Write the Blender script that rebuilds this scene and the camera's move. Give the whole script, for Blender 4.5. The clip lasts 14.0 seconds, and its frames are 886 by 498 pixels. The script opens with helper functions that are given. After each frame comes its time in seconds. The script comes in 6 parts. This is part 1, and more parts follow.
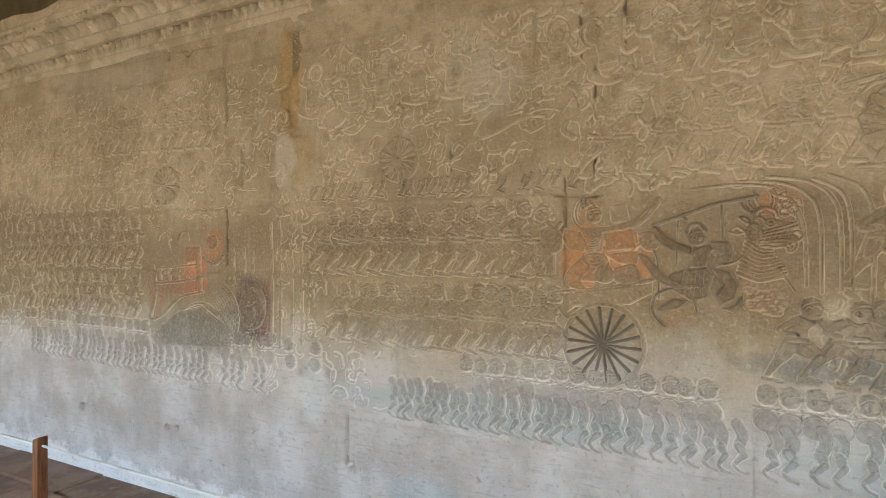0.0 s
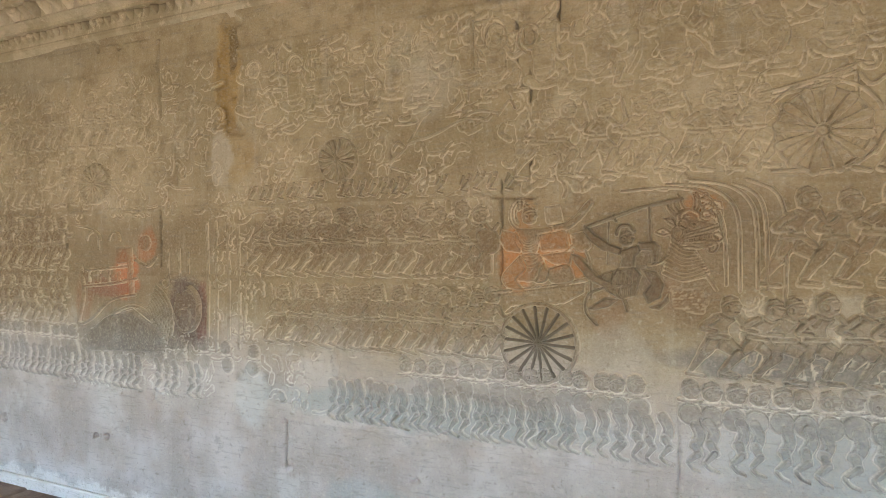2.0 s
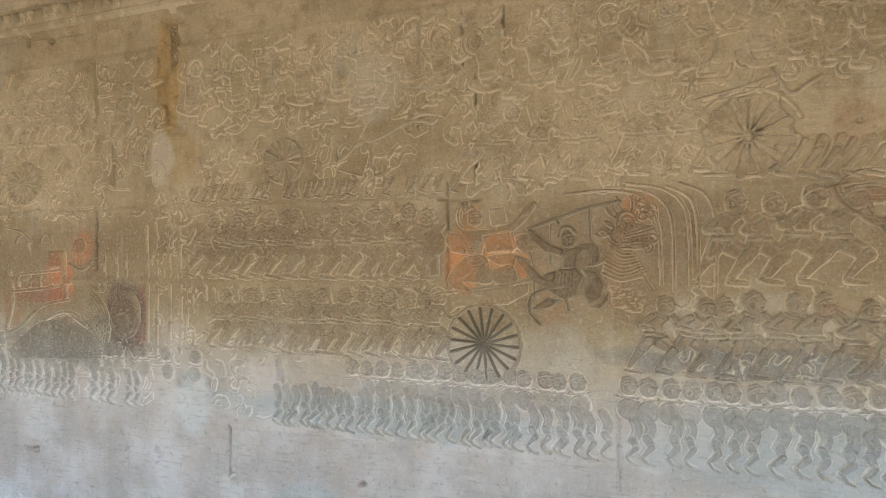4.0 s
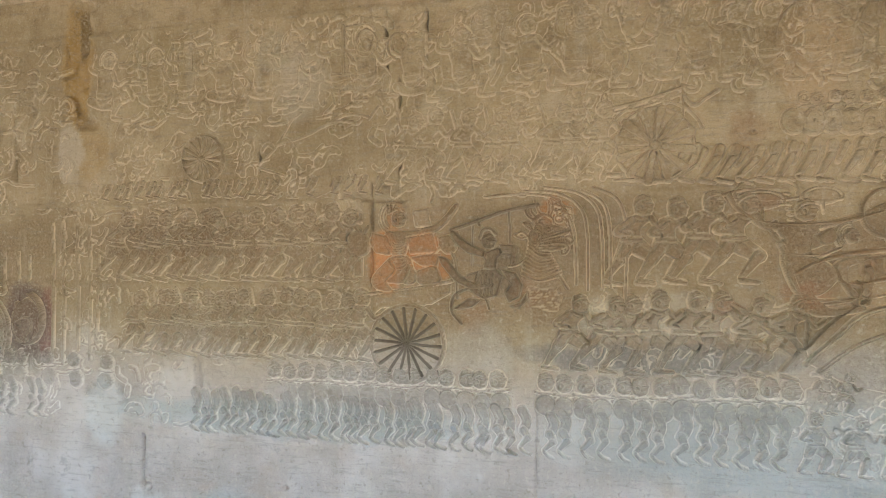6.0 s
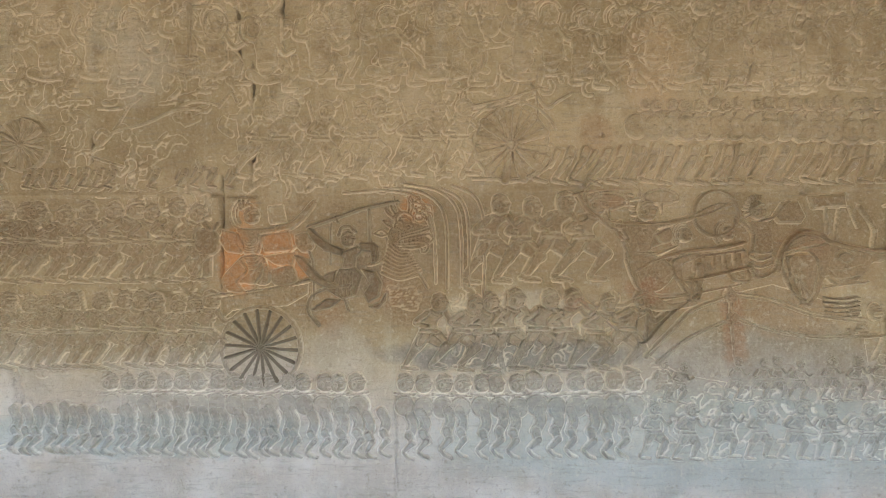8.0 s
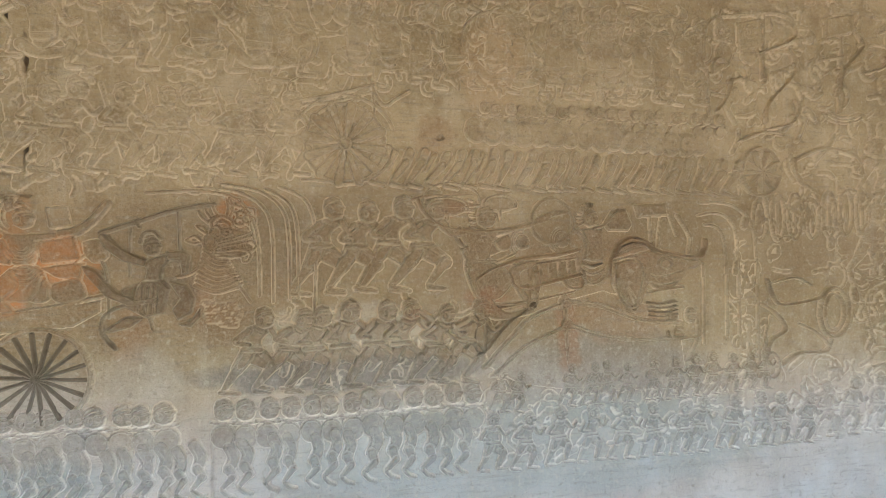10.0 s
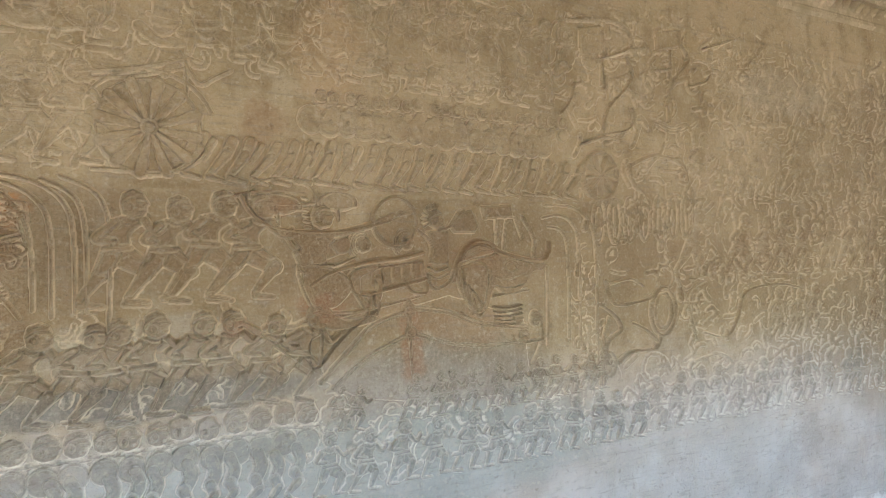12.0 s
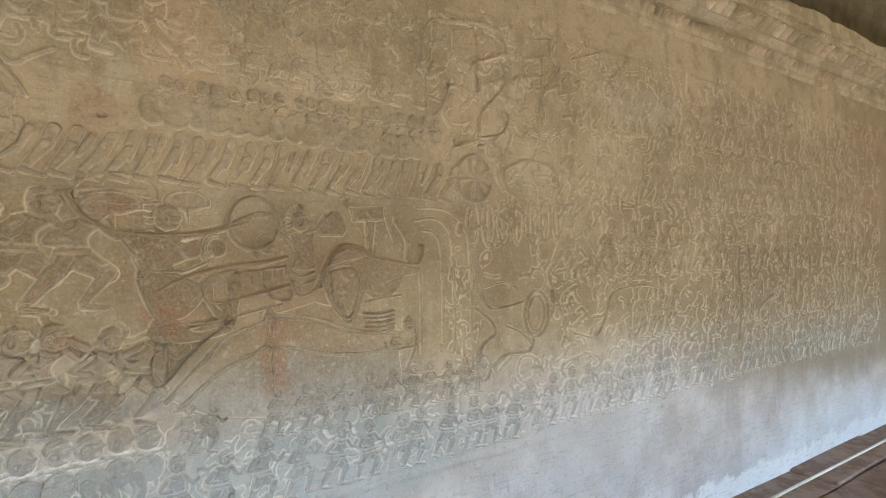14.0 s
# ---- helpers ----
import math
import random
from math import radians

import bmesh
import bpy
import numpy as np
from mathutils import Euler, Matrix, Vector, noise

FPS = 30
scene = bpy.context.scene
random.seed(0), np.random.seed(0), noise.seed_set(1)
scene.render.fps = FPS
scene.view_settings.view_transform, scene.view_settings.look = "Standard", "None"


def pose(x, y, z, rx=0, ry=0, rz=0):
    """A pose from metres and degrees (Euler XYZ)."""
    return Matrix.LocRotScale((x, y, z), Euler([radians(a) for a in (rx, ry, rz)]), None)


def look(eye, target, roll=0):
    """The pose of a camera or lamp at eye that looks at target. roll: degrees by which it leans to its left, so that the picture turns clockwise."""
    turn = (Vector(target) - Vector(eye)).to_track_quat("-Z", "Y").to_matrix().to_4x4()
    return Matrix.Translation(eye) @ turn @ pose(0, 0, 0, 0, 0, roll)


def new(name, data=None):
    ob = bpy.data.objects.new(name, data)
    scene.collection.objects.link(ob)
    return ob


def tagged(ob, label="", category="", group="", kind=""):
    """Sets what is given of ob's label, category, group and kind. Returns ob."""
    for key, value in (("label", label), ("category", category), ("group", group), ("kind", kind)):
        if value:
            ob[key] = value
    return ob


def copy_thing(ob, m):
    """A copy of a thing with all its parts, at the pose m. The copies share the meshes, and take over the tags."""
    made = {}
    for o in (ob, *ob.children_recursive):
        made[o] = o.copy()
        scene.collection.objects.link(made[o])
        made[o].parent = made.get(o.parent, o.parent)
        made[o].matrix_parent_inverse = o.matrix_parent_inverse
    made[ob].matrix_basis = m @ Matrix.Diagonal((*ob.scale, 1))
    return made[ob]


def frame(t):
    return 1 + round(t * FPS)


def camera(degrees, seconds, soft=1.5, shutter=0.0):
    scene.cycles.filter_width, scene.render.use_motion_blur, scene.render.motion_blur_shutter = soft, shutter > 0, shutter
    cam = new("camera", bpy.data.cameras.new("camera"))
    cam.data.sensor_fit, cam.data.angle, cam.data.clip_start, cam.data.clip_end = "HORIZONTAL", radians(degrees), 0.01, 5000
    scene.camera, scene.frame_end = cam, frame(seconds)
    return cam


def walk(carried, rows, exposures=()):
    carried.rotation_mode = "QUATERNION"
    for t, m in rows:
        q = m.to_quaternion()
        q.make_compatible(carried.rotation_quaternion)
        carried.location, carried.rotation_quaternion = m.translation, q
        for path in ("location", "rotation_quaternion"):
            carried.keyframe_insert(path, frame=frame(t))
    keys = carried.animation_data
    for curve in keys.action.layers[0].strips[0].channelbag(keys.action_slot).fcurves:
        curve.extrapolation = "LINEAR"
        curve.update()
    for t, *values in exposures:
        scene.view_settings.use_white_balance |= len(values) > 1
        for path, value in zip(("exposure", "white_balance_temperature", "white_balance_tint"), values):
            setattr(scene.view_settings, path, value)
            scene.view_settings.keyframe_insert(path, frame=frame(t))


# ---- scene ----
cam = camera(75.6, 14.0, soft=0.7)

EXPOSURES = [(0, 2.94, 6100, 9), (7.5, 3.03, 5990, 8), (14, 3.04, 5850, 8)]
PATH = [
    (0, (0.521, -2.401, 1.534), (-0.415, -0.634, 1.55), 0.2),
    (0.5, (0.54, -2.392, 1.534), (-0.363, -0.607, 1.549), 0.2),
    (1, (0.559, -2.387, 1.535), (-0.307, -0.585, 1.551), 0.1),
    (1.5, (0.574, -2.386, 1.536), (-0.249, -0.563, 1.554), 0.1),
    (2, (0.578, -2.381, 1.536), (-0.208, -0.542, 1.554), 0.1),
    (4.5, (0.632, -2.378, 1.522), (0.038, -0.469, 1.559), 0.0),
    (5, (0.643, -2.382, 1.52), (0.1, -0.458, 1.56), 0.1),
    (5.5, (0.658, -2.384, 1.518), (0.167, -0.446, 1.559), 0.0),
    (6, (0.682, -2.385, 1.517), (0.253, -0.432, 1.559), 0.0),
    (6.5, (0.715, -2.386, 1.518), (0.355, -0.419, 1.558), -0.1),
    (7, (0.752, -2.374, 1.52), (0.459, -0.396, 1.562), -0.1),
    (7.5, (0.791, -2.344, 1.523), (0.594, -0.354, 1.554), -0.1),
    (8, (0.828, -2.301, 1.528), (0.753, -0.303, 1.555), -0.2),
    (10.5, (0.995, -2.098, 1.589), (1.494, -0.161, 1.589), -0.4),
    (11, (1.037, -2.056, 1.594), (1.648, -0.151, 1.592), -0.4),
    (11.5, (1.081, -2.017, 1.598), (1.81, -0.155, 1.589), -0.3),
    (12, (1.11, -1.995, 1.6), (1.938, -0.175, 1.594), -0.3),
    (12.5, (1.132, -1.985, 1.6), (2.041, -0.203, 1.597), -0.3),
    (13, (1.165, -1.974, 1.6), (2.15, -0.233, 1.595), -0.3),
    (13.5, (1.202, -1.97, 1.6), (2.268, -0.277, 1.6), -0.4),
    (14, (1.237, -1.969, 1.6), (2.38, -0.328, 1.604), -0.4),
]
walk(cam, [(t, look(eye, target, roll)) for t, eye, target, roll in PATH], EXPOSURES)


# ---- light -------------------------------------------------------------
world = bpy.data.worlds.new("world")
scene.world = world
world.use_nodes = True
wn = world.node_tree
sky = wn.nodes.new("ShaderNodeTexSky")
sky.sky_type, sky.sun_disc = "NISHITA", False
sky.sun_elevation, sky.sun_rotation = radians(60), radians(150)
bg = wn.nodes["Background"]
bg.inputs["Strength"].default_value = 0.15
wn.links.new(sky.outputs[0], bg.inputs["Color"])
sun = new("sun", bpy.data.lights.new("sun", "SUN"))
sun.data.energy, sun.data.angle, sun.data.color = 4.5, radians(0.6), (1.0, 0.93, 0.82)
sun.matrix_world = look((0, 0, 0), (-math.sin(radians(150)), -math.cos(radians(150)), -math.tan(radians(60))))

# ---- mesh helpers -------------------------------------------------------


def thing(name, label, category, group="", kind="", at=(0, 0, 0)):
    ob = new(name)
    ob.empty_display_size = 0.1
    ob.location = at
    return tagged(ob, label, category, group, kind)


def part(name, bm, material, parent, label="", smooth=False):
    me = bpy.data.meshes.new(name)
    bm.to_mesh(me)
    bm.free()
    if smooth:
        me.shade_smooth()
    me.materials.append(material)
    ob = new(name, me)
    ob.parent = parent
    return tagged(ob, label)


def box(bm, lo, hi, bevel=0.0, segments=2):
    made = bmesh.ops.create_cube(bm, size=1.0)["verts"]
    for v in made:
        v.co = [l + (c + 0.5) * (h - l) for l, h, c in zip(lo, hi, v.co)]
    if bevel:
        edges = {e for v in made for e in v.link_edges}
        bmesh.ops.bevel(bm, geom=list(edges), offset=bevel, segments=segments, affect="EDGES", profile=0.6)
    return bm


def grid_mesh(name, xs, zs, depth, material, keep=None, rim=None):
    """A sheet in the plane of the wall; depth is how far each vertex stands out of it, towards the gallery."""
    nx, nz = len(xs), len(zs)
    gx, gz = np.meshgrid(xs, zs)
    co = np.stack([gx, -depth, gz], -1).reshape(-1, 3)
    n = np.arange(nx * nz).reshape(nz, nx)
    quads = np.stack([n[:-1, :-1], n[:-1, 1:], n[1:, 1:], n[1:, :-1]], -1).reshape(-1, 4)
    if keep is not None:
        k = keep
        some = (k[:-1, :-1] | k[:-1, 1:] | k[1:, 1:] | k[1:, :-1]).reshape(-1)
        quads = quads[some]
        used = np.unique(quads)
        back = np.zeros(nx * nz, int)
        back[used] = np.arange(len(used))
        co, quads = co[used], back[quads]
    # sloping sides of the carving: chipped, dusty stone with lit edges painted in
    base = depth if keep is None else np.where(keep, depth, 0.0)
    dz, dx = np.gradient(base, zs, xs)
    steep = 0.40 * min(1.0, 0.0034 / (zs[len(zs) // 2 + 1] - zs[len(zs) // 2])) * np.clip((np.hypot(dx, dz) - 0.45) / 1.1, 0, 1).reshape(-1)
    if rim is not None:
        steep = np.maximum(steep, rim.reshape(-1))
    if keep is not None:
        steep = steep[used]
    me = bpy.data.meshes.new(name)
    me.vertices.add(len(co))
    me.vertices.foreach_set("co", co.astype(np.float32).ravel())
    me.loops.add(quads.size)
    me.loops.foreach_set("vertex_index", quads.astype(np.int32).ravel())
    me.polygons.add(len(quads))
    me.polygons.foreach_set("loop_start", np.arange(0, quads.size, 4, dtype=np.int32))
    me.update(calc_edges=True)
    me.shade_smooth()
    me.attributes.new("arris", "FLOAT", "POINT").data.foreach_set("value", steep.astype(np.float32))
    me.materials.append(material)
    return me


def lattice(x, z, cell, seed):
    """Smooth value noise between 0 and 1."""
    u, v = x / cell + seed * 17.3, z / cell + seed * 9.1
    iu, iv = np.floor(u), np.floor(v)
    fu, fv = u - iu, v - iv
    fu, fv = fu * fu * (3 - 2 * fu), fv * fv * (3 - 2 * fv)

    def h(a, b):
        s = np.sin(a * 127.1 + b * 311.7 + seed * 74.7) * 43758.5453
        return s - np.floor(s)

    return (h(iu, iv) * (1 - fu) + h(iu + 1, iv) * fu) * (1 - fv) + (h(iu, iv + 1) * (1 - fu) + h(iu + 1, iv + 1) * fu) * fv


def to_segment(x, z, a, b):
    dx, dz = b[0] - a[0], b[1] - a[1]
    t = np.clip(((x - a[0]) * dx + (z - a[1]) * dz) / (dx * dx + dz * dz + 1e-12), 0, 1)
    return np.hypot(x - a[0] - t * dx, z - a[1] - t * dz), t


def bend(points, steps=5):
    """A smooth run of points through the given ones."""
    if len(points) < 3:
        return list(points)
    p = [points[0], *points, points[-1]]
    out = []
    for a, b, c, d in zip(p, p[1:], p[2:], p[3:]):
        for s in range(steps):
            t = s / steps
            out.append(tuple(0.5 * (2 * b[k] + (c[k] - a[k]) * t + (2 * a[k] - 5 * b[k] + 4 * c[k] - d[k]) * t * t
                                    + (3 * b[k] - a[k] - 3 * c[k] + d[k]) * t ** 3) for k in (0, 1)))
    return out + [tuple(points[-1])]


DEEP = 2.8


def fringe(solid, cell):
    """The cells of a carving with the narrow chiselled strip round it, how pale it is painted as a lit outline, and how
    it sinks into the wall.
    """
    soft = solid.astype(float)
    for _ in range(2):
        wide = np.pad(soft, 1)
        soft = sum(wide[i:i + soft.shape[0], k:k + soft.shape[1]] for i in range(3) for k in range(3)) / 9
    near = np.clip(soft / 0.22, 0, 1)
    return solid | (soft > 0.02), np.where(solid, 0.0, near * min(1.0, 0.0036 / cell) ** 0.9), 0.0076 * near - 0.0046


class Relief:
    """A carving in low relief: shapes laid over each other, each with a rounded edge."""

    def __init__(self, wear=0.3, seed=1):
        self.shapes, self.wear, self.seed = [], wear, seed
        self.lo, self.hi = [9e9, 9e9], [-9e9, -9e9]

    def _reach(self, points, far):
        for p in points:
            for k in (0, 1):
                self.lo[k], self.hi[k] = min(self.lo[k], p[k] - far), max(self.hi[k], p[k] + far)

    def line(self, points, width, high=0.008, end=None, how="max", curve=True):
        """A flat-topped ridge (how="cut": a groove; "over": laid over what is there) along points; end: width at its end."""
        points = bend(points) if curve else list(points)
        end = width if end is None else end
        if how != "cut":
            self._reach(points, max(width, end))

        def field(x, z):
            best = np.full(x.shape, -9.0)
            n = len(points) - 1
            for k, (a, b) in enumerate(zip(points, points[1:])):
                d, t = to_segment(x, z, a, b)
                best = np.maximum(best, (width + (end - width) * (k + t) / n) / 2 - d)
            return best, min(width, end) / 2

        self.shapes.append((field, how, high, 0.0042))
        return self

    def oval(self, c, rx, rz, high=0.008, edge=0.35, turn=0.0, how="max"):
        if how != "cut":
            self._reach([c], max(rx, rz) * 1.05)
        co, si = math.cos(radians(turn)), math.sin(radians(turn))

        def field(x, z):
            u, v = (x - c[0]) * co + (z - c[1]) * si, (z - c[1]) * co - (x - c[0]) * si
            return (1 - np.hypot(u / rx, v / rz)) * min(rx, rz), min(rx, rz)

        self.shapes.append((field, how, high, 0.008))
        return self

    def ring(self, c, rx, rz, width, high=0.008, how="max", start=0, stop=360, turn=0.0):
        steps = max(8, int(abs(stop - start) / 9))
        co, si = math.cos(radians(turn)), math.sin(radians(turn))
        pts = []
        for k in range(steps + 1):
            a = radians(start + (stop - start) * k / steps)
            u, v = rx * math.cos(a), rz * math.sin(a)
            pts.append((c[0] + u * co - v * si, c[1] + u * si + v * co))
        return self.line(pts, width, high, how=how, curve=False)

    def plate(self, points, high=0.006, edge=0.012, how="over", curve=False):
        """A flat field within an outline, its rim rounded over edge."""
        points = bend([*points, points[0]]) if curve else list(points) + [points[0]]
        if how != "cut":
            self._reach(points, 0.005)

        def field(x, z):
            inside = np.zeros(x.shape, bool)
            d = np.full(x.shape, 9.0)
            for a, b in zip(points, points[1:]):
                d = np.minimum(d, to_segment(x, z, a, b)[0])
                if a[1] != b[1]:
                    inside ^= ((a[1] > z) != (b[1] > z)) & (x < (b[0] - a[0]) * (z - a[1]) / (b[1] - a[1]) + a[0])
            return np.where(inside, d, -d), 9.0

        self.shapes.append((field, how, high, min(edge, 0.03)))
        return self

    def mesh(self, name, material, cell=0.004):
        pad = 0.012
        xs = np.arange(self.lo[0] - pad, self.hi[0] + pad, cell)
        zs = np.arange(self.lo[1] - pad, self.hi[1] + pad, cell)
        x, z = np.meshgrid(xs, zs)
        h = np.zeros_like(x)
        for field, how, high, edge in self.shapes:
            inner, half = field(x, z)
            u = np.clip(inner / min(edge, max(half, 1e-4)), 0, 1)
            f = high * (u if how == "cut" else np.minimum(1.35 * u, 1.0))
            if how == "max":
                h = np.maximum(h, f)
            elif how == "over":
                h = np.where(inner > 0, np.maximum(f, 0.2 * high), np.where(inner > -0.0052, np.minimum(h, 0.12 * high), h))
            elif how == "add":
                h = np.where(h > 0.0005, h + f, np.maximum(h, f))
            else:
                h = h - np.minimum(f, np.maximum(h - 0.0005, 0))
        rough = lattice(x, z, 0.03, self.seed) * 0.75 + lattice(x, z, 0.012, self.seed + 3) * 0.25
        h = h * (1 - self.wear * rough) * DEEP
        solid = h > 0.0004
        keep, rim, strip = fringe(solid, cell)
        return grid_mesh(name, xs, zs, np.where(solid, h + 0.0022, strip), material, keep, rim)

    def put(self, name, parent, material, label="", cell=0.004):
        ob = new(name, self.mesh(name, material, cell))
        ob.parent = parent
        return tagged(ob, label)


# ---- materials ----------------------------------------------------------


class Nodes:
    def __init__(self, name):
        self.mat = bpy.data.materials.new(name)
        self.mat.use_nodes = True
        self.tree = self.mat.node_tree
        self.bsdf = self.tree.nodes["Principled BSDF"]

    def make(self, kind, values=(), operation="", interpolation="", bands="", blend=""):
        n = self.tree.nodes.new(kind)
        if operation:
            n.operation = operation
        if interpolation:
            n.interpolation_type = interpolation
        if bands:
            n.bands_direction = bands
        if blend:
            n.data_type, n.blend_type = "RGBA", blend
        for key, v in values:
            if isinstance(v, bpy.types.NodeSocket):
                self.tree.links.new(v, n.inputs[key])
            else:
                n.inputs[key].default_value = v
        return n

    def noise(self, where, scale, detail=4.0, rough=0.55):
        return self.make("ShaderNodeTexNoise", [("Vector", where), ("Scale", scale), ("Detail", detail), ("Roughness", rough)]).outputs["Fac"]

    def math(self, op, a, b=0.0):
        return self.make("ShaderNodeMath", [(0, a), (1, b)], operation=op).outputs[0]

    def ramp(self, v, lo, hi, a=0.0, b=1.0):
        return self.make("ShaderNodeMapRange", [(0, v), (1, lo), (2, hi), (3, a), (4, b)], interpolation="SMOOTHSTEP").outputs[0]

    def mix(self, f, a, b, blend="MIX"):
        n = self.make("ShaderNodeMix", blend=blend)
        for i, v in ((0, f), (6, a), (7, b)):
            if isinstance(v, bpy.types.NodeSocket):
                self.tree.links.new(v, n.inputs[i])
            else:
                n.inputs[i].default_value = (*v, 1) if isinstance(v, tuple) else v
        return n.outputs[2]

    def finish(self, colour, rough, bump=None, strength=0.3, distance=0.002):
        self.tree.links.new(colour, self.bsdf.inputs["Base Color"])
        if isinstance(rough, bpy.types.NodeSocket):
            self.tree.links.new(rough, self.bsdf.inputs["Roughness"])
        else:
            self.bsdf.inputs["Roughness"].default_value = rough
        if bump is not None:
            b = self.make("ShaderNodeBump", [("Strength", strength), ("Distance", distance), ("Height", bump)])
            self.tree.links.new(b.outputs[0], self.bsdf.inputs["Normal"])
        return self.mat


# Stains and old paint on the wall: x, z, half width, half height, colour, strength.
ORANGE, RUST, OCHRE = (0.60, 0.235, 0.055), (0.30, 0.135, 0.060), (0.42, 0.26, 0.07)
UMBER, PALE, BLUE, SLATE = (0.23, 0.155, 0.085), (0.56, 0.51, 0.43), (0.35, 0.400, 0.42), (0.170, 0.162, 0.160)


def stain(p, q, colour, strength):
    """A stain that fills the box between two corners of the wall."""
    return ((p[0] + q[0]) / 2, (p[1] + q[1]) / 2, abs(q[0] - p[0]) / 2, abs(q[1] - p[1]) / 2, colour, strength)


